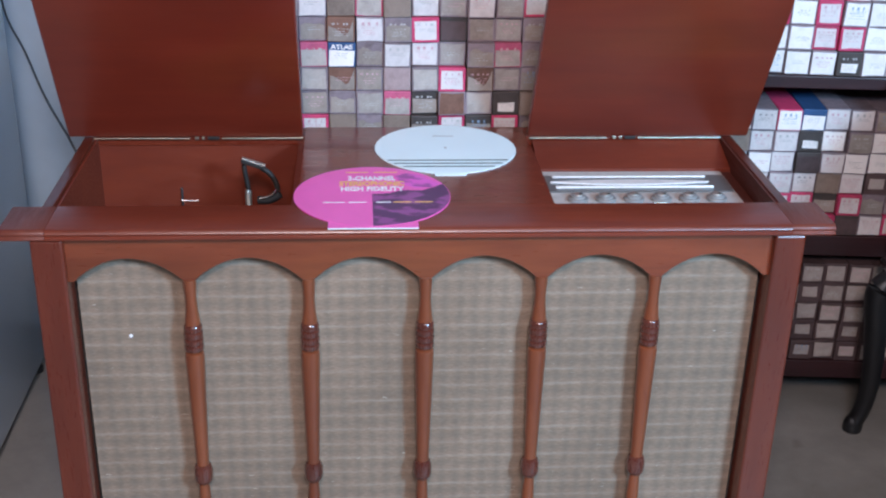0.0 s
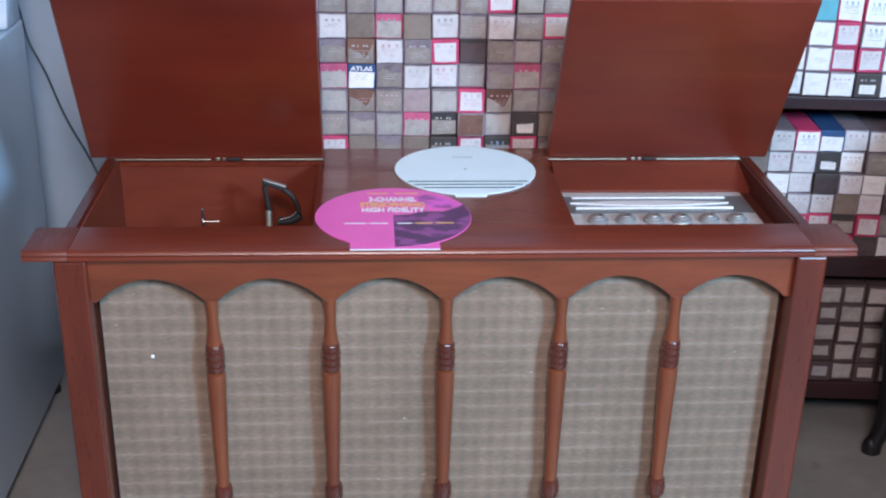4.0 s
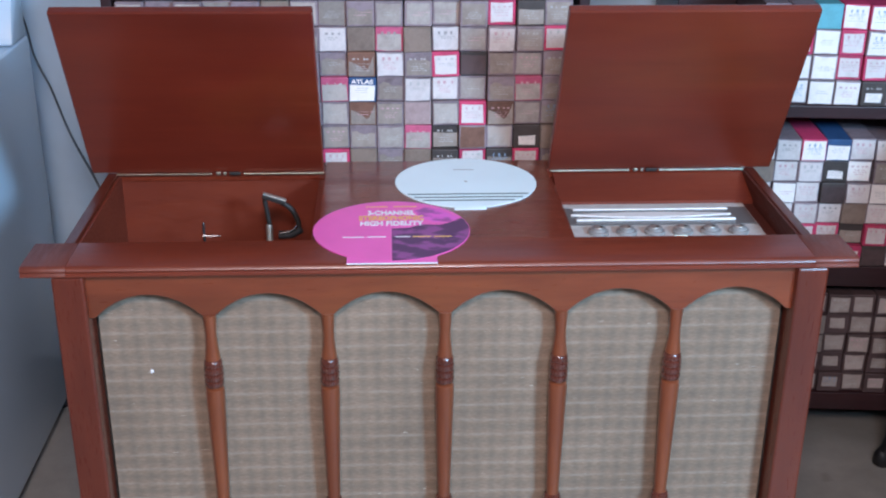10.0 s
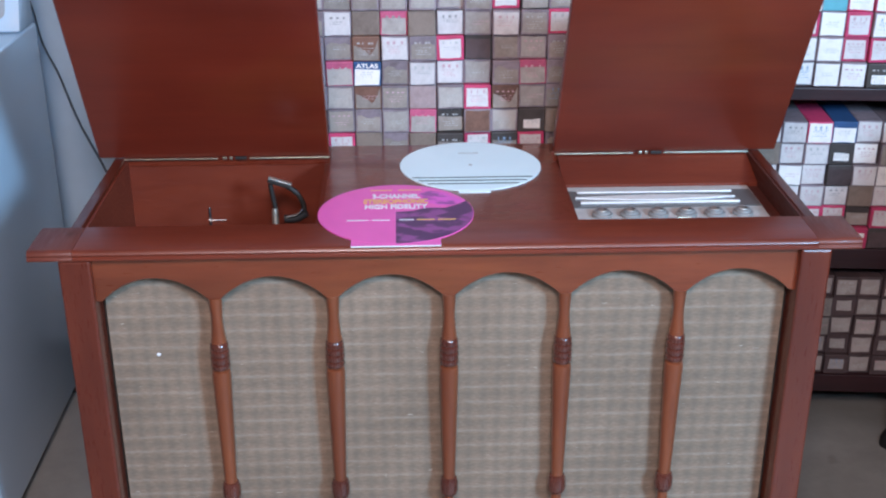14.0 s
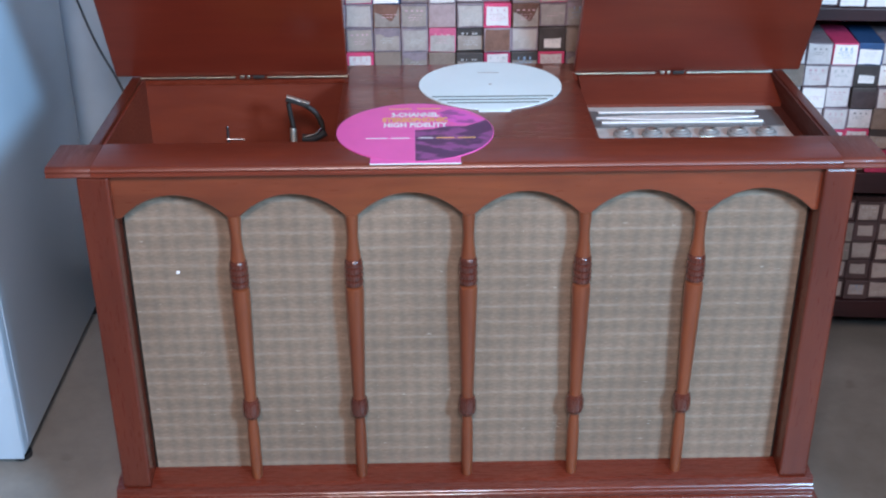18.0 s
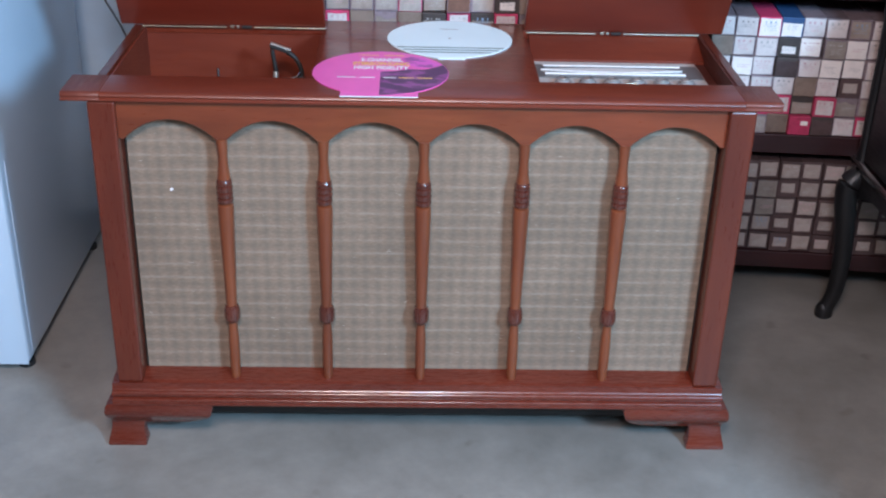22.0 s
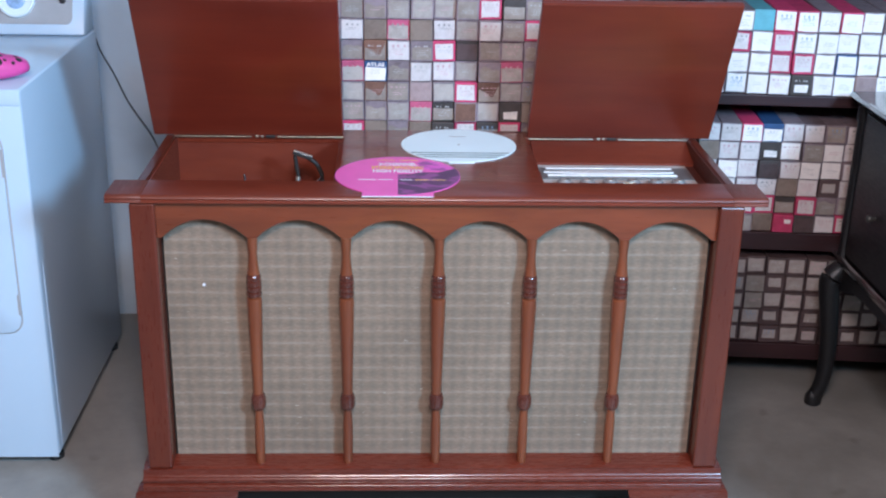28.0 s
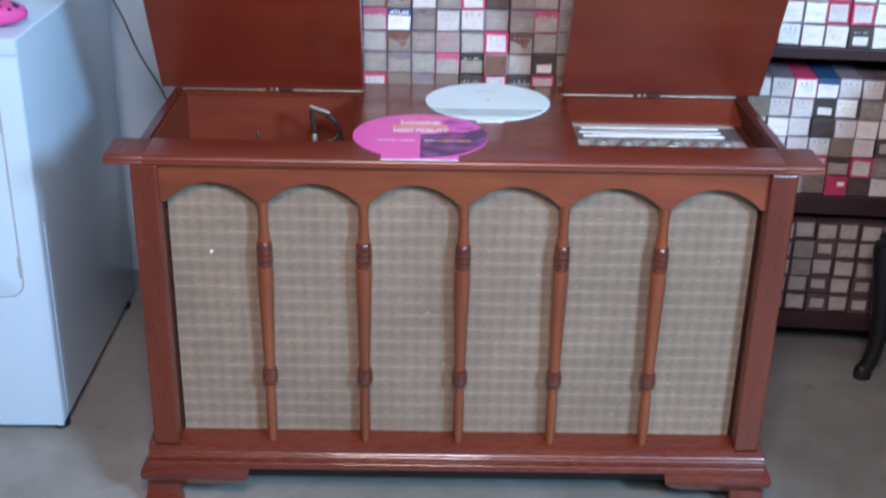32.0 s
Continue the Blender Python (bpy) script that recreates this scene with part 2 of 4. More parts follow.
CONCRETE = concrete()
# wall colour carries the blue of the daylight on it
WALL = plain("daylight_tinted_wall_paint", (0.52, 0.65, 0.76), 0.6, 0, 0.06, 6, 0.15)
# unseen walls and ceiling: tan tuned for the warm light they bounce
WALL_GREY = plain("bounce_tan_wall_paint", (0.27, 0.21, 0.17), 0.7, 0, 0.08, 6, 0.15)
CEIL = plain("dull_ceiling_paint", (0.36, 0.31, 0.27), 0.8, 0, 0.05, 5, 0.1)
# white enamel with the daylight's blue mixed into its colour
ENAMEL = plain("white_enamel", (0.55, 0.68, 0.81), 0.18, 0, 0.02, 3)
GREY_PLASTIC = plain("grey_panel_plastic", (0.42, 0.41, 0.42), 0.35, 0, 0.05, 20)
BLACK_RUBBER = plain("black_rubber", (0.02, 0.02, 0.022), 0.7, 0, 0.2, 40)
CORD = plain("dark_cord_rubber", (0.045, 0.05, 0.06), 0.6, 0, 0.2, 40)
PLATE = plain("satin_aluminium_plate", (0.54, 0.49, 0.46), 0.42, 0.08, 0.1, 60)
STRIP = plain("dial_trim_and_reflection", (0.86, 0.80, 0.77), 0.3, 0.12, 0.08, 60)
KNOB = plain("grey_knob_metal", (0.30, 0.28, 0.27), 0.45, 0.25, 0.15, 80)
SILVER = plain("brushed_aluminium", (0.70, 0.68, 0.62), 0.52, 1.0, 0.1, 60)
CHROME = plain("chrome", (0.72, 0.72, 0.72), 0.24, 1.0, 0.03, 20)
BRASS = plain("brass_hinge", (0.52, 0.46, 0.36), 0.42, 1.0, 0.25, 80)
DIAL = plain("grey_dial_plate", (0.13, 0.122, 0.12), 0.3, 0.0, 0.1, 20)
FOAM = plain("pink_foam", (0.74, 0.075, 0.33), 0.6, 0, 0.05, 60, 0.1)
PINK = plain("pink_card", (0.88, 0.135, 0.46), 0.45, 0, 0.05, 12)
def mottled(name, a, b, scale):
    m, nt, bs = node_mat(name, 0.45)
    nt.links.new(ramp(nt, noise_tex(nt, scale, 3, (1, 1.6, 1), 0.5), [(0.50, a), (0.60, b)]), bs.inputs["Base Color"])
    return m


PLUM = mottled("plum_print", (0.10, 0.028, 0.10), (0.30, 0.07, 0.25), 22)
MAUVE = mottled("mauve_print", (0.80, 0.12, 0.55), (0.36, 0.07, 0.29), 24)
WHITE_CARD = plain("white_card", (0.83, 0.92, 0.945), 0.5, 0, 0.02, 8)
GREEN_INK = plain("dark_green_ink", (0.02, 0.07, 0.06), 0.5, 0, 0.1, 20)
ORANGE_INK = plain("orange_ink", (0.92, 0.50, 0.16), 0.5, 0, 0.1, 30)
WHITE_INK = plain("white_ink", (0.85, 0.82, 0.84), 0.5, 0, 0.05, 30)
DARK_INK = plain("grey_print_ink", (0.46, 0.43, 0.41), 0.6, 0, 0.2, 60)
BLACK_INK = plain("black_print_ink", (0.32, 0.28, 0.27), 0.6, 0, 0.3, 60)
ROSE_INK = plain("faded_rose_ink", (0.58, 0.34, 0.36), 0.6, 0, 0.3, 60)
BLUE_INK = plain("faded_blue_ink", (0.25, 0.34, 0.46), 0.6, 0, 0.3, 60)
DARK_IN = plain("dark_interior", (0.02, 0.016, 0.014), 0.6, 0, 0.2, 20)


def paper(name, color, wear):
    m, nt, b = node_mat(name, 0.62)
    info = nt.nodes.new("ShaderNodeObjectInfo")
    n = noise_tex(nt, 70, 6, (1, 1, 1), 0.75)
    shift = math_node(nt, "MULTIPLY", math_node(nt, "SUBTRACT", info.outputs["Random"], 0.5), 0.42)
    c = ramp(nt, math_node(nt, "ADD", n, shift), [(0.25, tuple(v * (1 - wear) for v in color)), (0.6, color), (0.85, tuple(min(0.9, v * (1 + 0.4 * wear)) for v in color))])
    # soiled patches, different on each piece
    co = nt.nodes.new("ShaderNodeTexCoord")
    off = nt.nodes.new("ShaderNodeVectorMath")
    off.operation = "ADD"
    nt.links.new(co.outputs["Object"], off.inputs[0])
    nt.links.new(math_node(nt, "MULTIPLY", info.outputs["Random"], 37.0), off.inputs[1])
    st = nt.nodes.new("ShaderNodeTexNoise")
    st.inputs["Scale"].default_value, st.inputs["Detail"].default_value, st.inputs["Roughness"].default_value = 34, 3, 0.6
    nt.links.new(off.outputs[0], st.inputs["Vector"])
    soil = ramp(nt, st.outputs[0], [(0.30, (1 - 0.7 * wear, 1 - 0.8 * wear, 1 - 0.85 * wear)), (0.52, (1, 1, 1))])
    c = mix(nt, 1.0, c, soil, "MULTIPLY")
    nt.links.new(c, b.inputs["Base Color"])
    bump(nt, b, n, 0.1, 0.001)
    return m


# carton and label papers of the roll boxes, by letter
PAPER = {
    # M: mauve carton, its dark tone also stands in for the lowest shelf's dimness
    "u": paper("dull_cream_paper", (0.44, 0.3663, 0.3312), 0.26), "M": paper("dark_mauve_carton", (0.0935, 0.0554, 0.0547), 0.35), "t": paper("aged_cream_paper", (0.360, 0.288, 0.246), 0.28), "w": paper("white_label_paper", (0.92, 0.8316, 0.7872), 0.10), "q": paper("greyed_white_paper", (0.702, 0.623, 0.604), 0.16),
    "g": paper("grey_paper", (0.300, 0.251, 0.222), 0.28), "k": paper("kraft_paper", (0.258, 0.184, 0.146), 0.28),
    "n": paper("worn_brown_paper", (0.209, 0.094, 0.0624), 0.4), "p": paper("faded_mauve_paper", (0.407, 0.2821, 0.2736), 0.25),
    "r": paper("red_carton", (0.616, 0.047, 0.135), 0.3), "b": paper("navy_carton", (0.0275, 0.0842, 0.2112), 0.25),
    "c": paper("teal_paper", (0.132, 0.4158, 0.48), 0.2), "d": paper("dark_carton", (0.066, 0.0495, 0.0451), 0.35),
    "m": paper("mauve_carton", (0.285, 0.212, 0.232), 0.35), "e": paper("cream_label_paper", (0.460, 0.390, 0.350), 0.26), "o": paper("rose_paper", (0.590, 0.105, 0.200), 0.3),
}


# ---- mesh helpers ----
def mesh_of(name, bm, material, smooth=False):
    me = bpy.data.meshes.new(name)
    bm.normal_update()
    bm.to_mesh(me)
    bm.free()
    me.materials.append(material)
    if smooth:
        me.shade_smooth()
        for p in me.polygons:
            p.use_smooth = True
        me.set_sharp_from_angle(angle=radians(38))
    return me


def part(name, bm, material, parent, label="", smooth=False):
    ob = new(name, mesh_of(name, bm, material, smooth))
    ob.parent = parent
    return tagged(ob, label)


def thing(name, label, category, m=None, group="", kind=""):
    ob = tagged(new(name), label, category, group, kind)
    ob.empty_display_size = 0.05
    if m is not None:
        ob.matrix_basis = m
    return ob


def solid(name, bm, material, label, category, group="", kind="", smooth=False):
    return tagged(new(name, mesh_of(name, bm, material, smooth)), label, category, group, kind)


def add_box(bm, x0, x1, y0, y1, z0, z1, bev=0.0, seg=2):
    r = bmesh.ops.create_cube(bm, size=1, matrix=Matrix.Translation(((x0 + x1) / 2, (y0 + y1) / 2, (z0 + z1) / 2)) @ Matrix.Diagonal((x1 - x0, y1 - y0, z1 - z0, 1)))
    if bev:
        es = list({e for v in r["verts"] for e in v.link_edges})
        bmesh.ops.bevel(bm, geom=es, offset=bev, segments=seg, affect="EDGES", profile=0.5)
    return bm


def box(x0, x1, y0, y1, z0, z1, bev=0.0, seg=2):
    return add_box(bmesh.new(), x0, x1, y0, y1, z0, z1, bev, seg)


def prism(outline, axis, a, b, bev=0.0):
    """A closed outline of 2D points, drawn out from a to b along an axis ('x': points are (y, z); 'y': (x, z); 'z': (x, y))."""
    bm = bmesh.new()

    def at(p, d):
        return {"x": (d, p[0], p[1]), "y": (p[0], d, p[1]), "z": (p[0], p[1], d)}[axis]

    lo, hi = [bm.verts.new(at(p, a)) for p in outline], [bm.verts.new(at(p, b)) for p in outline]
    n = len(outline)
    bm.faces.new(lo), bm.faces.new(hi)
    for i in range(n):
        bm.faces.new((lo[i], lo[(i + 1) % n], hi[(i + 1) % n], hi[i]))
    bmesh.ops.recalc_face_normals(bm, faces=bm.faces)
    if bev:
        bmesh.ops.bevel(bm, geom=list(bm.edges), offset=bev, segments=2, affect="EDGES", profile=0.5)
    return bm


def lathe(profile, seg=24, centre=(0, 0, 0), tilt=None):
    """Radius and height pairs turned round the z axis."""
    bm = bmesh.new()
    rings = []
    for r, z in profile:
        rings.append([bm.verts.new((r * math.cos(2 * math.pi * i / seg), r * math.sin(2 * math.pi * i / seg), z)) for i in range(seg)])
    for a, b in zip(rings, rings[1:]):
        for i in range(seg):
            bm.faces.new((a[i], a[(i + 1) % seg], b[(i + 1) % seg], b[i]))
    bm.faces.new(rings[0]), bm.faces.new(rings[-1])
    bmesh.ops.recalc_face_normals(bm, faces=bm.faces)
    m = Matrix.Translation(centre)
    bm.transform(m @ tilt if tilt is not None else m)
    return bm


def tube(points, radius, seg=10, taper=None):
    """A round bar through smooth points."""
    pts = []
    P = [Vector(p) for p in points]
    for i in range(len(P) - 1):
        a, b, c, d = P[max(i - 1, 0)], P[i], P[i + 1], P[min(i + 2, len(P) - 1)]
        for k in range(6):
            t = k / 6
            pts.append(0.5 * (2 * b + (c - a) * t + (2 * a - 5 * b + 4 * c - d) * t * t + (3 * b - a - 3 * c + d) * t ** 3))
    pts.append(P[-1])
    bm = bmesh.new()
    rings = []
    n = len(pts)
    for i, p in enumerate(pts):
        way = (pts[min(i + 1, n - 1)] - pts[max(i - 1, 0)]).normalized()
        side = way.cross(Vector((0.31, 0.17, 0.94)) if abs(way.z) < 0.9 else Vector((0.9, 0.3, 0.1))).normalized()
        up = side.cross(way)
        r = radius if taper is None else taper(i / (n - 1))
        rings.append([bm.verts.new(p + r * (side * math.cos(2 * math.pi * k / seg) + up * math.sin(2 * math.pi * k / seg))) for k in range(seg)])
    for a, b in zip(rings, rings[1:]):
        for k in range(seg):
            bm.faces.new((a[k], a[(k + 1) % seg], b[(k + 1) % seg], b[k]))
    bm.faces.new(rings[0]), bm.faces.new(rings[-1])
    bmesh.ops.recalc_face_normals(bm, faces=bm.faces)
    return bm


def words(text, size, m, material, parent, name, label, wide=0.0):
    cu = bpy.data.curves.new(name, "FONT")
    cu.body, cu.size, cu.align_x, cu.align_y, cu.extrude = text, size, "CENTER", "CENTER", 0.0002
    cu.offset = size * 0.035
    tmp = bpy.data.objects.new(name, cu)
    scene.collection.objects.link(tmp)
    bpy.context.view_layer.update()
    me = bpy.data.meshes.new_from_object(tmp.evaluated_get(bpy.context.evaluated_depsgraph_get()))
    bpy.data.objects.remove(tmp)
    xs = [v.co.x for v in me.vertices]
    me.transform(m @ Matrix.Diagonal((wide / (max(xs) - min(xs)) if wide else 1.0, 1, 1, 1)))
    me.materials.clear()
    me.materials.append(material)
    ob = new(name, me)
    ob.parent = parent
    return tagged(ob, label)


# ---- room ----
RX0, RX1, RY0, RY1, RH = -2.3, 3.2, -2.8, 1.13, 2.6
solid("floor", box(RX0 - 0.1, RX1 + 0.1, RY0 - 4, RY1 + 0.1, -0.12, 0), CONCRETE, "worn grey concrete floor with stains", "floor", kind="structure")
solid("wall_north", box(RX0, RX1, RY1, RY1 + 0.1, 0, RH), WALL, "painted wall behind the shelves, the daylight's blue in its colour", "wall", kind="structure")
solid("wall_west", box(RX0 - 0.1, RX0, RY0, RY1 + 0.1, 0, RH), WALL_GREY, "unseen side wall, tan for the light it bounces", "wall", kind="structure")
solid("wall_east", box(RX1, RX1 + 0.1, RY0, RY1 + 0.1, 0, RH), WALL_GREY, "unseen side wall, tan for the light it bounces", "wall", kind="structure")
bm = box(RX0, -0.18, RY0 - 0.1, RY0, 0, RH)
add_box(bm, 0.28, 1.64, RY0 - 0.1, RY0, 0, RH)
add_box(bm, 2.26, RX1, RY0 - 0.1, RY0, 0, RH)
for wx0, wx1, wz0, wz1 in ((-0.18, 0.28, 0, 2.24), (-0.18, 0.28, 2.48, RH), (1.64, 2.26, 0, 1.91), (1.64, 2.26, 2.53, RH)):
    add_box(bm, wx0, wx1, RY0 - 0.1, RY0, wz0, wz1)
solid("wall_south", bm, WALL_GREY, "unseen wall, tan for bounced light, with two small high windows", "wall", kind="structure")
# opening added only to let the overhead light in; no skylight is known
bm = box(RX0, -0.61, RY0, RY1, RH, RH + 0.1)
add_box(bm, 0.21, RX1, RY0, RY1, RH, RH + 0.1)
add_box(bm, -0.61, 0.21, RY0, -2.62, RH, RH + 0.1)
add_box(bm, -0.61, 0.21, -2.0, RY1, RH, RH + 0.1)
solid("ceiling", bm, CEIL, "unseen tan ceiling with an opening added for the overhead light", "ceiling", kind="structure")
# ---- stereo console ----
TOP = 0.785          # height of the top
SP = [-0.3815 + 0.191 * i for i in range(5)]   # turned spindles
HY, FY = 0.405, 0.065    # hinge line, back edge of the front rail
console = thing("stereo_console", "open cherry-wood stereo console with arched cloth grille on concrete floor", "stereo console")


def arch_panel():
    bm = bmesh.new()
    xs = [-0.572 + 1.144 * i / 264 for i in range(265)]
    edges = [-0.572] + SP + [0.572]

    def low(x):
        for a, b in zip(edges, edges[1:]):
            if a <= x <= b + 1e-9:
                h = (b - a) / 2 - 0.010
                u = min(1.0, abs(x - (a + b) / 2) / h)
                if u >= 1.0:
                    return 0.688
                s = (1 - u * u) * 0.8 + 0.2 * (math.sqrt(1 - (0.95 * u) ** 2) - 0.312) / 0.688
                return 0.6885 + 0.0395 * s
        return 0.688

    rows = []
    for x in xs:
        z = low(x)
        rows.append([bm.verts.new(p) for p in ((x, -0.020, 0.766), (x, -0.020, z + 0.002), (x, -0.018, z), (x, -0.001, z), (x, -0.001, 0.766))])
    for a, b in zip(rows, rows[1:]):
        for k in range(4):
            bm.faces.new((a[k], b[k], b[k + 1], a[k + 1]))
    bmesh.ops.recalc_face_normals(bm, faces=bm.faces)
    return bm


part("arched_rail", arch_panel(), WOOD_RAIL, console, "scalloped rail with six arches")
part("grille_cloth", box(-0.5655, 0.5655, 0.011, 0.016, 0.16, 0.75), CLOTH, console, "grey-beige plaid woven grille cloth")
for s in (-1, 1):
    a, b = sorted((s * 0.571, s * 0.622))
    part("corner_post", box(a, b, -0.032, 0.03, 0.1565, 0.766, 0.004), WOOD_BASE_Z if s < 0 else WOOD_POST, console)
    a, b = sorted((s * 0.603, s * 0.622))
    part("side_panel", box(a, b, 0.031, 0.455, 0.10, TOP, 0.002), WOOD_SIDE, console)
part("back_panel", box(-0.602, 0.602, 0.44, 0.455, 0.10, 0.77), WOOD_X, console)
part("baffle_board", box(-0.602, 0.602, 0.0175, 0.03, 0.10, 0.76), DARK_IN, console)
# dark block added to stand in for the shade under the console
part("underframe", box(-0.57, 0.57, 0.055, 0.43, 0.022, 0.0995), DARK_IN, console)
part("bottom_board", box(-0.602, 0.602, 0.031, 0.439, 0.10, 0.118), DARK_IN, console)

SPINDLE = [(0.0090, 0.161), (0.0105, 0.20), (0.0105, 0.255), (0.0088, 0.288), (0.0088, 0.293), (0.0100, 0.30), (0.0108, 0.345), (0.0128, 0.42), (0.0147, 0.50), (0.0157, 0.540), (0.0157, 0.549), (0.0146, 0.5545), (0.0100, 0.557),
           (0.0100, 0.607), (0.0130, 0.6092), (0.0118, 0.618), (0.0104, 0.630), (0.0093, 0.643), (0.0092, 0.655), (0.0108, 0.684), (0.0108, 0.690)]
LOW_COLLAR = [(0.0090, 0.2935), (0.0128, 0.2955), (0.0158, 0.302), (0.0163, 0.310), (0.0158, 0.324), (0.0132, 0.331), (0.0098, 0.333)]
HIGH_COLLAR = [(0.0102, 0.5585), (0.0150, 0.5605), (0.0163, 0.5645), (0.0156, 0.569), (0.0134, 0.5705), (0.0134, 0.572), (0.0158, 0.5735), (0.0163, 0.5775), (0.0157, 0.5815), (0.0134, 0.583), (0.0134, 0.5845), (0.0157, 0.586),
               (0.0162, 0.590), (0.0156, 0.594), (0.0134, 0.5955), (0.0134, 0.597), (0.0152, 0.5985), (0.0154, 0.602), (0.0142, 0.6065), (0.0120, 0.609), (0.0101, 0.6095)]
for x in SP:
    sp = part("spindle", lathe(SPINDLE, 24, (x, -0.0135, 0)), WOOD_TRIM, console, "turned amber wood spindle", smooth=True)
    part("collar", lathe(LOW_COLLAR, 24, (x, -0.0135, 0)), WOOD_COLLAR, sp, "dark barrel-shaped collar", smooth=True)
    part("ringed_collar", lathe(HIGH_COLLAR, 24, (x, -0.0135, 0)), WOOD_COLLAR, sp, "dark collar with turned rings", smooth=True)

FOOT = [(0.1075, 0.430, 0.648, -0.044), (0.100, 0.4305, 0.653, -0.0465), (0.088, 0.433, 0.655, -0.0475), (0.079, 0.436, 0.654, -0.045), (0.071, 0.441, 0.651, -0.039), (0.063, 0.449, 0.648, -0.031), (0.056, 0.462, 0.647, -0.026),
        (0.052, 0.482, 0.647, -0.025), (0.0515, 0.578, 0.647, -0.025), (0.040, 0.5795, 0.648, -0.0255), (0.026, 0.579, 0.651, -0.029), (0.012, 0.576, 0.655, -0.035), (0.004, 0.575, 0.656, -0.0375), (0.0, 0.576, 0.655, -0.037)]


def bracket_foot(s):
    """Ogee bracket foot: it swells under the plinth, draws in and flares out again at the floor."""
    bm = bmesh.new()
    rings = [[bm.verts.new(p) for p in ((s * a, -0.004, z), (s * a, y, z), (s * b, y, z), (s * b, -0.004, z))] for z, a, b, y in FOOT]
    for p, q in zip(rings, rings[1:]):
        for k in range(4):
            bm.faces.new((p[k], p[(k + 1) % 4], q[(k + 1) % 4], q[k]))
    bm.faces.new(rings[0]), bm.faces.new(rings[-1])
    bmesh.ops.recalc_face_normals(bm, faces=bm.faces)
    upright = [e for e in bm.edges if abs(e.verts[0].co.z - e.verts[1].co.z) > 0.0004 and e.verts[0].co.y < -0.02]
    bmesh.ops.bevel(bm, geom=upright, offset=0.0025, segments=2, affect="EDGES", profile=0.5)
    return bm


part("bottom_rail", prism([(-0.036, 0.1565), (-0.036, 0.158), (-0.030, 0.161), (0.0105, 0.1685), (0.0105, 0.1565)], "x", -0.5705, 0.5705), WOOD_BASE_X, console)
bead = [(-0.0405 - 0.0068 * math.cos(radians(a)), 0.1345 + 0.0068 * math.sin(radians(a))) for a in range(-70, 91, 16)]
low_bead = [(-0.0440 - 0.0042 * math.cos(radians(a)), 0.1195 + 0.0042 * math.sin(radians(a))) for a in range(-60, 81, 20)]
base_outline = [(0.0, 0.108), (-0.0465, 0.108), (-0.0475, 0.1095), (-0.0475, 0.1135)] + low_bead + [(-0.0415, 0.1255)] + bead + [(-0.038, 0.144), (-0.0368, 0.148), (-0.0365, 0.156), (0.0, 0.156)]
part("base_moulding", prism(base_outline, "x", -0.634, 0.634), WOOD_BASE_X, console, "glossy moulded plinth rail", smooth=True)
for s in (-1, 1):
    a, b = sorted((s * 0.6225, s * 0.640))
    part("side_moulding", prism([(a, 0.087), (b, 0.087), (b if s > 0 else b, 0.146), (a, 0.156)] if s > 0 else [(b, 0.087), (a, 0.087), (a, 0.146), (b, 0.156)], "y", 0.001, 0.455), WOOD_Y, console)
    part("front_foot", bracket_foot(s), WOOD_BASE_X, console, "shaped bracket foot", smooth=True)
    a, b = sorted((s * 0.59, s * 0.65))
    part("rear_foot", box(a, b, 0.38, 0.45, 0, 0.0865, 0.003), WOOD_BASE_X, console)

part("indicator_pin", lathe([(0.0032, -0.003), (0.0032, 0.001), (0.002, 0.002)], 12, (-0.488, 0.011, 0.5735), pose(0, 0, 0, 90)), WHITE_INK, console, "tiny bright white pin in the grille cloth")

# top: front rail, fixed centre panel
rail = [(FY, TOP), (-0.028, TOP), (-0.033, TOP - 0.003), (-0.035, TOP - 0.007), (-0.033, TOP - 0.011), (-0.036, TOP - 0.0135), (-0.036, TOP - 0.0165), (-0.031, TOP - 0.0185), (FY, TOP - 0.0185)]
part("top_front_rail", prism(rail, "x", -0.5965, 0.5965), WOOD_EDGE, console, "glossy moulded front edge of the top", smooth=True)
for x0, x1 in ((-0.668, -0.597), (0.597, 0.668)):
    part("rail_end_block", prism(rail, "x", x0, x1, 0.0008), WOOD_END, console, "end block of the front rail, slightly paler for reflections on it", smooth=True)
part("centre_top_panel", box(-0.210, 0.216, FY + 0.0005, 0.462, TOP - 0.0185, TOP, 0.001), WOOD_TOP, console, "glossy fixed centre panel of the top")
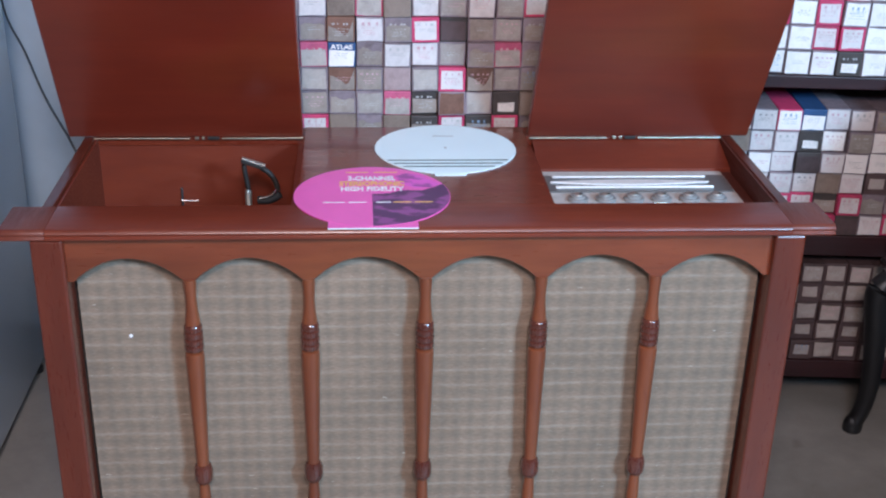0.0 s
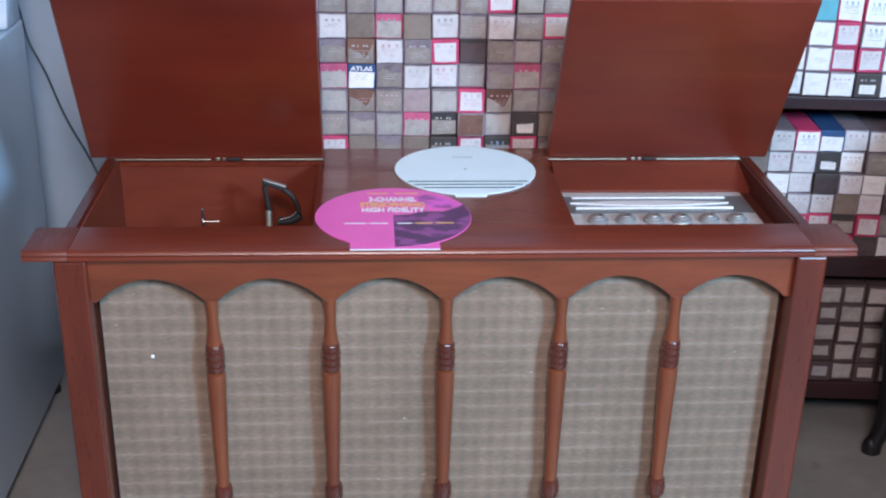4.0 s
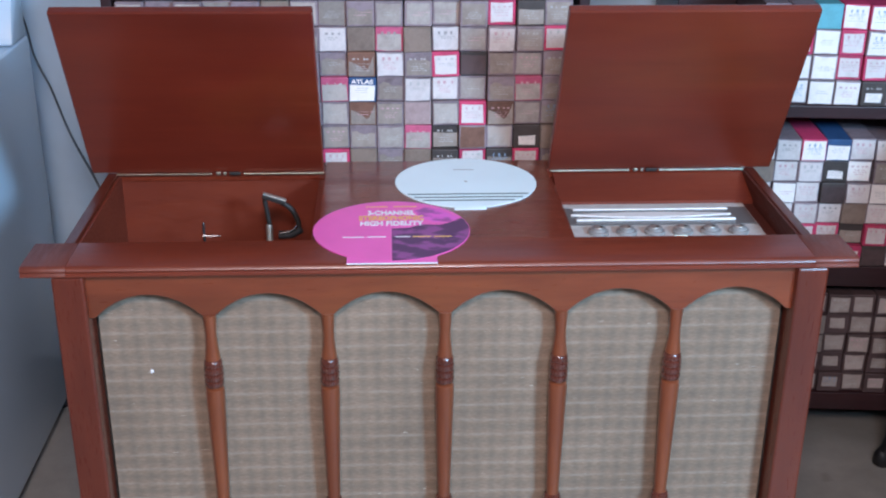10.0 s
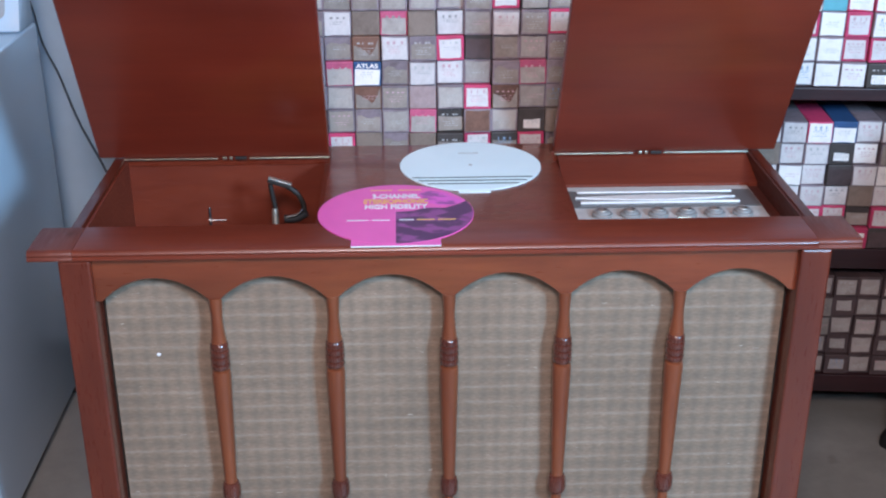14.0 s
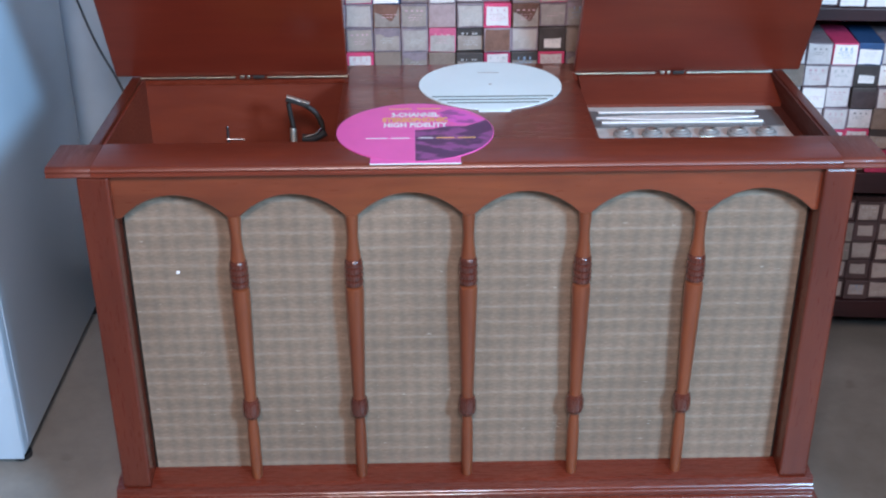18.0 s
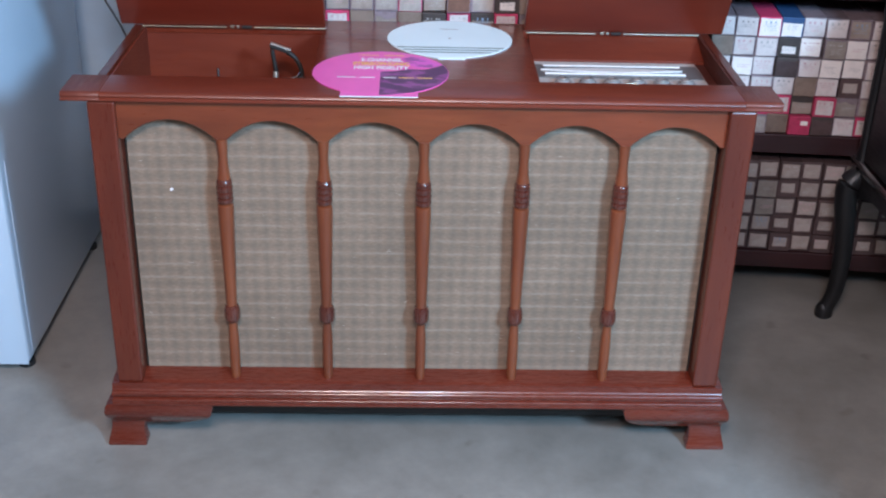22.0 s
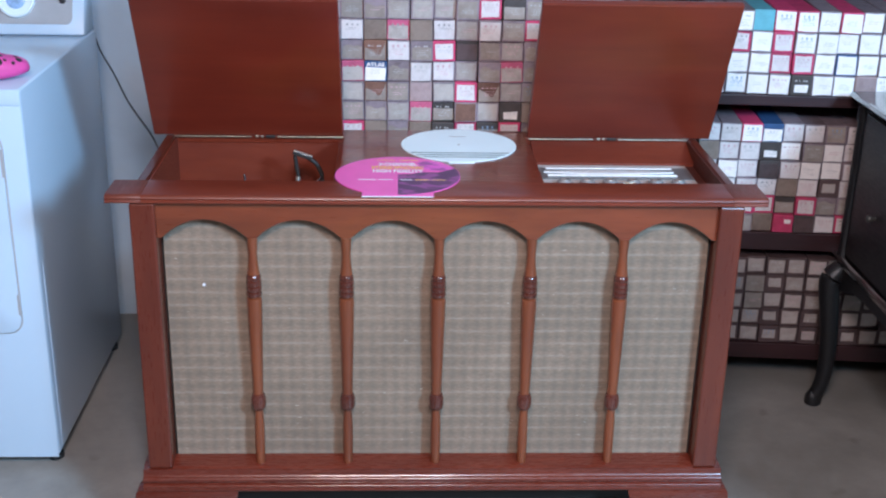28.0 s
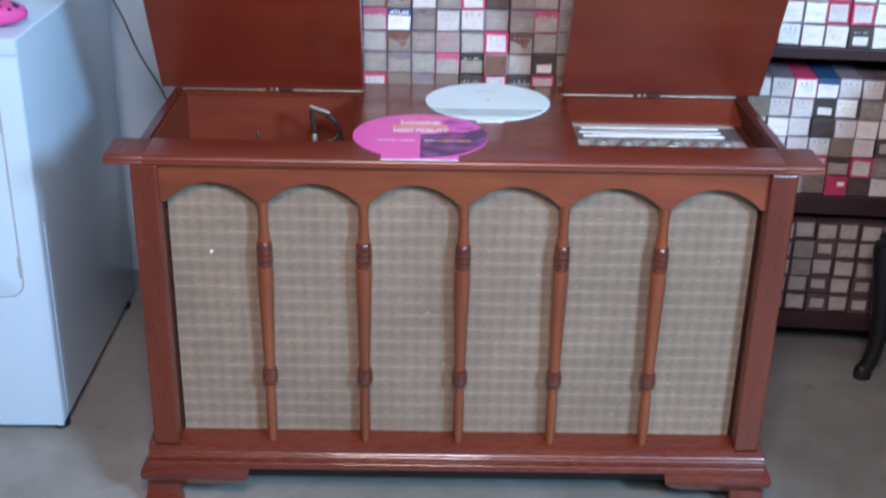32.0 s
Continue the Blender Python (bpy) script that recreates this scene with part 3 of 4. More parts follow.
for s in (-1, 1):
    a, b = sorted((s * 0.2165 if s > 0 else -0.2105, s * 0.6225))
    part("rear_top_strip", box(a, b, HY + 0.004, 0.462, TOP - 0.0185, TOP, 0.001), WOOD_X, console)
    # open lid, held forward of upright
    x0, x1 = (-0.651, -0.2125) if s < 0 else (0.2195, 0.653)
    L = 0.385
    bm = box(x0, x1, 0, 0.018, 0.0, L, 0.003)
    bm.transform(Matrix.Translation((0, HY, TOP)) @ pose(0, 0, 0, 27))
    lid = part("lid", bm, WOOD_LID if s < 0 else WOOD_LID_SHEEN, console, "raised lid with red-brown underside")
    hx0, hx1 = (-0.615, -0.2125) if s < 0 else (0.222, 0.60)
    c = -0.395 if s < 0 else 0.405
    for x0, x1 in ((hx0, c - 0.030), (c + 0.030, hx1)):
        part("piano_hinge", box(x0, x1, HY - 0.006, HY - 0.001, TOP - 0.0028, TOP - 0.0002, 0.0006), BRASS, console, "thin worn brass strip hinge")
    for k, (x, w, mat) in enumerate(((c - 0.017, 0.004, BRASS), (c - 0.005, 0.003, BRASS), (c + 0.014, 0.011, DARK_IN))):
        part("lid_stay", box(x - w, x + w, HY - 0.008, HY - 0.004, TOP - 0.003, TOP + 0.003, 0.001), mat, console, "small metal lid stay")

# wells under the lids
part("well_back", box(-0.602, 0.602, HY + 0.005, 0.4395, 0.55, TOP - 0.019), WOOD_WELL, console)
part("well_back_slope", prism([(HY + 0.0035, TOP - 0.004), (0.316, 0.7515), (0.316, 0.737), (HY + 0.0035, 0.737)], "x", 0.2285, 0.5975), WOOD_WELL, console, "sloping red-brown board behind the tuner")
for x0, x1 in ((-0.222, -0.2105), (0.2165, 0.228)):
    part("well_side", box(x0, x1, 0.031, HY + 0.0045, 0.55, TOP - 0.019), WOOD_WELL, console)
# linings added with the light in their woods: left lit, right shaded
part("well_lining", box(-0.6025, -0.598, 0.031, HY + 0.0045, 0.5855, TOP - 0.006), WOOD_WELL, console)
part("well_lining", box(0.598, 0.6025, 0.031, HY + 0.0045, 0.5855, TOP - 0.002), WOOD_DARK, console)
part("turntable_deck", box(-0.602, -0.2225, 0.031, HY + 0.0045, 0.575, 0.585), DARK_IN, console, "dark turntable deck")
platter = part("platter", lathe([(0.13, 0.586), (0.133, 0.59), (0.133, 0.605), (0.13, 0.609), (0.02, 0.609)], 40, (-0.44, 0.25, 0)), BLACK_RUBBER, console, "black rubber-topped platter", smooth=True)
part("record_spindle", lathe([(0.0028, 0.609), (0.0028, 0.720), (0.0018, 0.724)], 12, (-0.432, 0.30, 0)), CHROME, console, "thin chrome record spindle", smooth=True)
part("record_arm_support", tube([(-0.434, 0.295, 0.700), (-0.42, 0.295, 0.6995), (-0.402, 0.295, 0.6995)], 0.0016, 8), CHROME, console)
part("tone_arm_post", lathe([(0.009, 0.60), (0.009, 0.65), (0.0062, 0.655), (0.0062, 0.715), (0.005, 0.72)], 16, (-0.311, 0.30, 0)), SILVER, console, "silver tone arm post", smooth=True)
part("tone_arm", tube([(-0.310, 0.30, 0.718), (-0.314, 0.30, 0.745), (-0.317, 0.30, 0.768)], 0.0045, 10), DARK_IN, console, smooth=True)
bm = box(-0.022, 0.022, -0.007, 0.007, -0.004, 0.004, 0.0015)
bm.transform(pose(-0.300, 0.30, 0.7695, 0, 19, 0))
part("tone_arm_head", bm, DARK_IN, console, "dark tone arm head")
bm = box(-0.022, 0.022, -0.0055, 0.0055, 0.0042, 0.0058, 0.0006)
bm.transform(pose(-0.300, 0.30, 0.7695, 0, 19, 0))
part("head_trim", bm, SILVER, console, "bright strip on the tone arm head")
part("tone_arm_guard", tube([(-0.286, 0.30, 0.763), (-0.268, 0.30, 0.748), (-0.257, 0.30, 0.722), (-0.262, 0.30, 0.70)], 0.0050, 10), DARK_IN, console, smooth=True)
part("arm_rest", tube([(-0.294, 0.295, 0.700), (-0.272, 0.295, 0.701), (-0.252, 0.295, 0.712)], 0.008, 10), BLACK_RUBBER, console, smooth=True)
part("arm_clip", tube([(-0.290, 0.287, 0.706), (-0.268, 0.287, 0.712), (-0.258, 0.287, 0.722)], 0.0022, 8), CHROME, console, smooth=True)

# tuner panel in the other well
PZ = 0.7465
part("tuner_plate", box(0.2285, 0.5775, 0.09, 0.3155, PZ - 0.01, PZ, 0.001), PLATE, console, "brushed aluminium tuner plate")
part("well_floor", box(0.578, 0.5975, 0.031, 0.3155, PZ - 0.012, PZ - 0.002), WOOD_DARK, console)
dial = part("tuner_dial", prism([(0.2320, 0.2080), (0.5745, 0.2080), (0.5745, 0.2900), (0.5450, 0.2900), (0.5400, 0.2860), (0.2500, 0.2860), (0.2450, 0.2900), (0.2320, 0.2900)], "z", PZ + 0.0005, PZ + 0.002), DIAL, console, "dark grey tuning dial plate")
part("dial_bar", box(0.250, 0.538, 0.2755, 0.2805, PZ + 0.0022, PZ + 0.0052, 0.001), STRIP, dial, "thin bright dial bar")
part("dial_bar", box(0.249, 0.540, 0.2225, 0.2285, PZ + 0.0022, PZ + 0.0062, 0.001), STRIP, dial, "thin bright dial bar")
# reflection in the dial glass, modelled as a pale lens-shaped strip
lens = [(0.243 + 0.295 * i / 24, 0.2515 - 0.001 - 0.0125 * math.sin(math.pi * i / 24)) for i in range(25)] + [(0.538 - 0.295 * i / 24, 0.2515 + 0.001 + 0.0085 * math.sin(math.pi * i / 24)) for i in range(25)]
part("dial_lens", prism(lens, "z", PZ + 0.0022, PZ + 0.0050), STRIP, dial, "lens-shaped reflection on the dial, built as a bright strip")
for i in range(6):
    kx = 0.2800 + i * 0.0502
    k = part("knob", lathe([(0.0185, PZ + 0.0005), (0.0185, PZ + 0.005), (0.0175, PZ + 0.0062), (0.0142, PZ + 0.0066), (0.0134, PZ + 0.0105), (0.0120, PZ + 0.0115)], 28, (kx, 0.172, 0)), KNOB, console, "turned aluminium control knob", smooth=True)
    part("knob_cap", lathe([(0.0085, PZ + 0.0116), (0.0080, PZ + 0.0124)], 20, (kx, 0.172, 0)), SILVER, k, "bright knob cap")
    part("pointer_mark", box(kx + 0.002, kx + 0.0075, 0.170, 0.174, PZ + 0.0125, PZ + 0.0129), DARK_IN, k)
part("keyhole_plate", box(0.388, 0.412, FY + 0.0006, FY + 0.004, TOP - 0.006, TOP + 0.0008, 0.001), BRASS, console, "small brass latch plate")


# ---- round cards on the console ----
def card(name, cx, cy, r, mat, label, tab):
    t = thing(name, label, "display card", pose(cx, cy, TOP))
    part("disc", lathe([(r, 0.0003), (r, 0.0022)], 72), mat, t)
    part("tab", box(-tab, tab, -r - 0.006, -r + 0.02, 0.0003, 0.0018), mat, t)
    part("tab_edge", box(-tab, tab, -r - 0.0082, -r - 0.0062, 0.0003, 0.0016), WHITE_CARD, t, "bare white cut edge")
    return t


pink = card("pink_card", -0.085, 0.103, 0.132, PINK, "round pink cardboard display card lying on the console top", 0.072)
arc = [(0.131 * math.cos(radians(-90 + 112 * i / 28)), 0.131 * math.sin(radians(-90 + 112 * i / 28))) for i in range(29)]
part("plum_quarter", prism([(0.0, 0.002), (0.0, -0.131)] + arc[1:] + [(0.10, 0.030), (0.085, 0.018), (0.05, 0.020), (0.03, 0.006)], "z", 0.0023, 0.0025), PLUM, pink, "dark plum printed quarter")
part("mauve_patch", prism([(0.04, 0.085), (0.06, 0.10), (0.085, 0.092), (0.118, 0.05), (0.10, 0.034), (0.075, 0.03), (0.055, 0.045)], "z", 0.0023, 0.0024), MAUVE, pink, "mottled mauve print")
words("3-CHANNEL", 0.0262, pose(0.0, 0.074, 0.0028), WHITE_INK, pink, "title_line", "white printed title", 0.083)
words("STEREOPHONIC", 0.0262, pose(0.0, 0.0495, 0.0028), ORANGE_INK, pink, "title_line", "orange printed title", 0.112)
words("HIGH FIDELITY", 0.0262, pose(0.0, 0.025, 0.0028), WHITE_INK, pink, "title_line", "white printed title", 0.108)
for x0, x1, y, mat in ((-0.082, -0.046, -0.034, WHITE_INK), (-0.040, -0.010, -0.034, WHITE_INK), (0.006, 0.03, -0.034, WHITE_INK), (0.035, 0.065, -0.034, ORANGE_INK), (0.07, 0.10, -0.034, ORANGE_INK), (-0.045, -0.006, 0.104, ORANGE_INK), (0.004, 0.045, 0.104, ORANGE_INK)):
    part("text_bar", box(x0, x1, y - 0.0018, y + 0.0018, 0.0027, 0.003), mat, pink)

white = card("white_card", 0.055, 0.335, 0.132, WHITE_CARD, "round white cardboard card with dark green lines", 0.028)
for y in (-0.066, -0.082, -0.098):
    w = math.sqrt(0.128 ** 2 - y * y)
    part("green_line", box(-w, w, y - 0.0022, y + 0.0022, 0.0023, 0.0026), GREEN_INK, white)
part("centre_hole", lathe([(0.003, 0.0023), (0.003, 0.0027)], 12), DARK_INK, white)
part("text_bar", box(-0.02, 0.02, 0.065, 0.068, 0.0023, 0.0026), DARK_INK, white)


# ---- roll boxes and their shelves ----
BW, BH, BL = 0.0536, 0.0535, 0.30
CARTON = {"w": "m", "t": "m", "g": "m", "k": "k", "n": "m", "p": "p", "r": "r", "b": "b", "c": "c", "d": "d", "R": "o", "D": "d", "s": "d", "S": "r", "q": "m", "x": "n", "B": "b", "a": "b", "h": "r", "u": "M", "v": "M", "e": "m"}
FACE = {"R": "e", "D": "M", "s": "w", "S": "w", "q": "q", "x": "t", "B": "w", "d": "t", "r": "q", "b": "w", "a": "w", "p": "p", "h": "w", "v": "u"}
WORDS = {
    "w": "white-labelled", "t": "cream-labelled", "g": "grey-labelled", "k": "plain kraft", "n": "worn brown", "p": "faded mauve", "r": "red-bordered white", "b": "navy-topped",
    "c": "teal", "d": "dark, cream-labelled", "R": "red-topped white", "D": "dark grey", "s": "dark, small white-labelled", "S": "red, small-labelled", "q": "bright white-labelled",
    "x": "torn cream-labelled", "B": "blue-edged white", "a": "navy-topped white", "h": "red, white-faced", "u": "mauve, cream-labelled", "v": "mauve, small cream-labelled", "e": "pale cream-labelled"}
rng = random.Random(7)


def label_mesh(code):
    """The paper label on the end of a roll box, in its own outline."""
    w, h = BW / 2 - 0.0028, BH / 2 - 0.0028
    z0 = -h
    if code in "rS":
        w, h = w - 0.0030, h - 0.0035
        z0 = -h
        if code == "S":
            return box(0.002, w - 0.002, -0.0008, 0, 0.002, 0.014)
    elif code in "Rab":
        h = h - 0.0128
    elif code == "d":
        h = h - 0.016
    elif code == "s":
        w, h, z0 = w - 0.007, h - 0.022, -h + 0.006
    elif code in "et":
        w, h = w - 0.0012, h - 0.0018
        z0 = -h
    elif code == "u":
        w, h = w - 0.003, h - 0.004
        z0 = -h
    elif code == "v":
        w, h = w - 0.007, h - 0.009
        z0 = -h + 0.003
    elif code == "D":
        h = h - 0.006
    if code == "x":
        out = [(-w, z0), (w, z0), (w, h - 0.003), (w * 0.75, h - 0.02), (w * 0.5, h - 0.033), (w * 0.3, h - 0.037), (0.0, h - 0.03), (-w * 0.5, h - 0.021), (-w, h - 0.016)]
        return prism(out, "y", -0.0008, 0)
    if code in "tg" and rng.random() < 0.13:
        tops = [h - rng.uniform(0.006, 0.017) for _ in range(6)]
        return prism([(-w, z0), (w, z0)] + [(w - 2 * w * i / 5, tops[i]) for i in range(6)], "y", -0.0008, 0)
    j = [rng.uniform(-0.0012, 0.0012) for _ in range(8)]
    out = [(-w + j[0], z0 + j[1]), (-w * 0.2, z0 + j[7]), (w + j[2], z0 + j[3]), (w + j[4], h + j[5]), (0.1 * w, h - abs(j[0]) * 1.3), (-w + j[6], h + j[7])]
    return prism(out, "y", -0.0008, 0)


def print_mesh(lettered):
    """Printed marks on a label as plain bars: a row of heading blocks and lines of small text."""
    bm = bmesh.new()
    ink = rng.choice((DARK_INK, DARK_INK, ROSE_INK, BLUE_INK)) if not lettered else rng.choice((BLACK_INK, ROSE_INK, DARK_INK))
    if lettered or rng.random() < 0.3:
        n, h = rng.choice((3, 3, 4)), rng.uniform(0.0025, 0.0060)
        for i in range(n):
            x, w = (i - (n - 1) / 2) * 0.036 / n + rng.uniform(-0.002, 0.002), rng.uniform(0.0020, 0.0060)
            add_box(bm, x - w / 2, x + w / 2, -0.0011, -0.0008, 0.0105, 0.0105 + h)
            if h > 0.0045:
                add_box(bm, x - w / 2, x + w / 2, -0.0011, -0.0008, 0.0085, 0.0095)
    z = rng.uniform(0.002, 0.006)
    for _ in range(rng.choice((2, 3, 4))):
        x, end = -rng.uniform(0.008, 0.017), rng.uniform(0.006, 0.017)
        while x < end:
            w = rng.uniform(0.0015, 0.006)
            add_box(bm, x, x + w, -0.0011, -0.0008, z - 0.0006, z + 0.0006)
            x += w + rng.uniform(0.001, 0.003)
        z -= rng.uniform(0.0035, 0.0060)
    return mesh_of("text_bar", bm, ink)


def carton_mesh():
    return box(-BW / 2, BW / 2, 0, BL, -BH / 2, BH / 2, 0.0022, 2)


CARTONS, LABELS = {}, {}


def roll_box(code, m, group, grow=1.0, dark=False):
    t = thing("roll_box", f"{WORDS[code]} cardboard music roll box stacked on a shelf", "box", m @ pose(rng.uniform(-0.0012, 0.0012), rng.uniform(-0.010, 0.006), 0, 0, rng.uniform(-1.0, 1.0), rng.uniform(-1.0, 1.0)) @ Matrix.Diagonal((1, 1, grow, 1)), group)
    ck = CARTON[code]
    # lowest shelf: its dim light is put into darker cartons
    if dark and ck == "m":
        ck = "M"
    if ck not in CARTONS:
        CARTONS[ck] = mesh_of("carton", carton_mesh(), PAPER[ck])
    c = new("carton", CARTONS[ck])
    c.parent = t
    k = (code, rng.randrange(5))
    if k not in LABELS:
        LABELS[k] = mesh_of("label", label_mesh(code), PAPER[FACE.get(code, code)])
    lb = new("label", LABELS[k])
    lb.parent = t
    if code not in "knpcDSM":
        kk = ("print", code in "rRq", rng.randrange(9))
        if kk not in LABELS:
            LABELS[kk] = print_mesh(kk[1])
        tb = new("text_bar", LABELS[kk])
        tb.parent = t
    return t


MIDDLE = [
    "etegtkegteeetrdt",
    "tgtetktqkRkqeqer",
    "gkpktgetxqtrDtet",
    "ttetpetRatqqetRt",
    "kgtgtktextperxeg",
    "gtkttgetteRdnesk",
    "tgtkttkrktkdrdrt",
]
MX, MZ, MP, MV = -0.1926, 1.0662, 0.0543, 0.0494
bx = None
for r, row in enumerate(MIDDLE):
    for c, code in enumerate(row):
        b = roll_box(code, pose(MX + (c - 7) * MP, 0.51, MZ - r * MV), "music roll boxes on the middle shelf", 0.915)
        if code == "a":
            bx = b
words("ATLAS", 0.0130, pose(0, -0.0012, 0.0175, 90), PAPER["w"], bx, "title", "white printed word", 0.043)
mid = thing("middle_shelf", "dark wooden shelf unit behind the console, full of roll boxes", "shelf", pose(0, 0, 0))
x0, x1 = MX - 7.6 * MP, MX + 8.7 * MP
for z in (0.7165, 1.0935):
    part("shelf_board", box(x0, x1, 0.505, 0.84, z, z + 0.025, 0.002), WOOD_SHELF, mid)
for x in (x0 - 0.0205, x1 + 0.0005):
    part("upright", box(x, x + 0.02, 0.505, 0.84, 0, 1.1185, 0.002), WOOD_SHELF, mid)

right = thing("wall_shelf", "dark wooden shelf unit full of stacked roll boxes", "shelf", pose(0.90, 0.68, 0, 0, 0, -5))
R0, R1 = -0.36, 0.95
for z0, z1 in ((0.080, 0.1255), (0.404, 0.4535), (0.801, 0.8285), (1.16, 1.185)):
    part("shelf_board", box(R0, R1, -0.012, 0.32, z0, z1, 0.002), WOOD_SHELF, right)
part("back_board", box(R0, R1, 0.321, 0.33, 0, 1.185), WOOD_SHELF, right)
for x in (R0 - 0.021, R1 + 0.001):
    part("upright", box(x, x + 0.02, -0.012, 0.32, 0, 1.185, 0.002), WOOD_SHELF, right)
RM = pose(0.90, 0.68, 0, 0, 0, -5)
UPPER = ["twchhwhwtrwkw", "wrwrwwwwwrwtw", "wwwrrwBwwwwtw", "wwwwswwpwwbww"]
SECOND = ["qqhbqqtqetge", "kqqswgwqeetw", "qwqDqwwqeegt", "qqqqkqvqetek", "qerrdrgeektw", "trekSDqrtkre"]
LOWER = ["uuuuuuugetgt", "uuugvuuuvugu", "uuuguuuuguvu", "uuuuvuvvuuvu", "uuuuvuvuvuuv"]


def shelf_rows(rows, z0, pitch, group, cx0, tall):
    n = len(rows)
    for r, row in enumerate(rows):
        for c, code in enumerate(row):
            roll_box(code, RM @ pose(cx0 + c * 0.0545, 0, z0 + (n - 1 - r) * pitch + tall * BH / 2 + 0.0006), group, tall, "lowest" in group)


shelf_rows(UPPER, 0.8285, 0.0540, "music roll boxes on the upper shelf", -0.168, 1.0)
shelf_rows(SECOND, 0.4535, 0.0496, "music roll boxes on the second shelf", -0.168, 0.918)
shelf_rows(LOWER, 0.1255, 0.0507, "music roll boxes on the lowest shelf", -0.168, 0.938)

# ---- dryer ----
DX1, DX0, DY0, DY1, DH = -0.896, -1.582, 0.236, 0.935, 0.929
dryer = thing("clothes_dryer", "white enamelled front-loading clothes dryer on concrete floor", "dryer", pose(0, 0, 0))


def round_rect(x0, x1, z0, z1, r, n=6):
    out = []
    for cx, cz, a0 in ((x1 - r, z1 - r, 0), (x0 + r, z1 - r, 90), (x0 + r, z0 + r, 180), (x1 - r, z0 + r, 270)):
        out += [(cx + r * math.cos(radians(a0 + 90 * i / n)), cz + r * math.sin(radians(a0 + 90 * i / n))) for i in range(n + 1)]
    return out


part("cabinet", box(DX0, DX1, DY0, DY1, 0.03, DH, 0.006, 3), ENAMEL, dryer, smooth=True)
part("front_panel", box(DX0 + 0.001, DX1 - 0.001, DY0 - 0.0035, DY0 - 0.0003, 0.027, DH - 0.0355, 0.0014, 2), ENAMEL, dryer, smooth=True)
part("top_front_strip", box(DX0 + 0.001, DX1 - 0.001, DY0 - 0.0035, DY0 - 0.0003, DH - 0.034, DH - 0.005, 0.0014, 2), ENAMEL, dryer, smooth=True)
part("door_gap", prism(round_rect(DX0 + 0.055, DX1 - 0.0475, 0.355, 0.838, 0.036), "y", DY0 - 0.0047, DY0 - 0.0037), GREY_PLASTIC, dryer, "grey gap round the door")
part("door", prism(round_rect(DX0 + 0.058, DX1 - 0.051, 0.3585, 0.8345, 0.033), "y", DY0 - 0.0095, DY0 - 0.0049, 0.0012), ENAMEL, dryer, "white square dryer door with rounded corners", smooth=True)
for z0, z1 in ((0.735, 0.800), (0.405, 0.455)):
    part("door_hinge_slot", box(DX1 - 0.0535, DX1 - 0.0470, DY0 - 0.0107, DY0 - 0.0040, z0, z1, 0.0004), GREY_PLASTIC, dryer, "grey slot beside the door")
part("side_ridge", box(DX1 + 0.0002, DX1 + 0.0022, DY0 + 0.027, DY0 + 0.030, 0.045, 0.52, 0.0008, 2), ENAMEL, dryer, "folded seam along the side", smooth=True)
ctl = part("control_panel", prism([(DY1 - 0.002, DH + 0.0005), (0.829, DH + 0.0005), (0.824, DH + 0.004), (0.829, DH + 0.014), (0.871, DH + 0.125), (0.888, DH + 0.142), (DY1 - 0.002, DH + 0.142)], "x", DX0 + 0.005, DX1 - 0.004, 0.004), ENAMEL, dryer, "white control console", smooth=True)
FACE_M = pose(0, 0.8265, DH + 0.014, -20.7)
for nm, bm, mat, lb in (
        ("fascia", prism(round_rect(DX0 + 0.05, DX1 - 0.034, 0.016, 0.104, 0.018), "y", -0.0012, 0.001), GREY_PLASTIC, "grey control fascia"),
        ("dial_ring", lathe([(0.047, 0.0), (0.047, 0.012), (0.042, 0.014), (0.040, 0.010)], 40, (-1.072, -0.0013, 0.078), pose(0, 0, 0, 90)), WHITE_CARD, "white timer dial ring"),
        ("dial_face", lathe([(0.0395, 0.0), (0.0395, 0.006)], 40, (-1.072, -0.0013, 0.078), pose(0, 0, 0, 90)), plain("blue_dial_print", (0.30, 0.45, 0.72), 0.3, 0, 0.3, 60), "blue printed dial face"),
        ("dial_knob", lathe([(0.026, 0.0063), (0.025, 0.011), (0.022, 0.0125)], 28, (-1.072, -0.0013, 0.078), pose(0, 0, 0, 90)), plain("pale_blue_knob_plastic", (0.34, 0.50, 0.74), 0.2, 0, 0.25, 90), "pale blue timer knob"),
        ("start_button", lathe([(0.0085, 0.0), (0.0085, 0.005), (0.007, 0.006)], 20, (-0.955, -0.0013, 0.078), pose(0, 0, 0, 90)), BLACK_RUBBER, "dark round start button")):
    bm.transform(FACE_M)
    part(nm, bm, mat, ctl, lb, smooth=True)
for s in ((DX1 - 0.022, DY0 + 0.045), (DX1 - 0.022, DY1 - 0.05), (DX0 + 0.04, DY0 + 0.05), (DX0 + 0.04, DY1 - 0.05)):
    part("levelling_foot", lathe([(0.019, 0.0), (0.019, 0.012), (0.01, 0.014), (0.01, 0.031)], 16, (s[0], s[1], 0)), BLACK_RUBBER, dryer)


def clog_point(p):
    x, y, z = (math.copysign(abs(c) ** 0.8, c) for c in p)
    w = 0.050 - 0.007 * max(0.0, -x) + 0.003 * x
    top = 0.033 + 0.048 * min(1.0, max(0.0, 0.55 - x) / 0.55) if z > 0 else 0.022
    z2 = z * top
    if z > 0 and x < 0.0:
        z2 *= 0.4 if abs(y) < 0.7 else 0.9
    return Vector((x * 0.122, y * w, z2 + 0.0225))


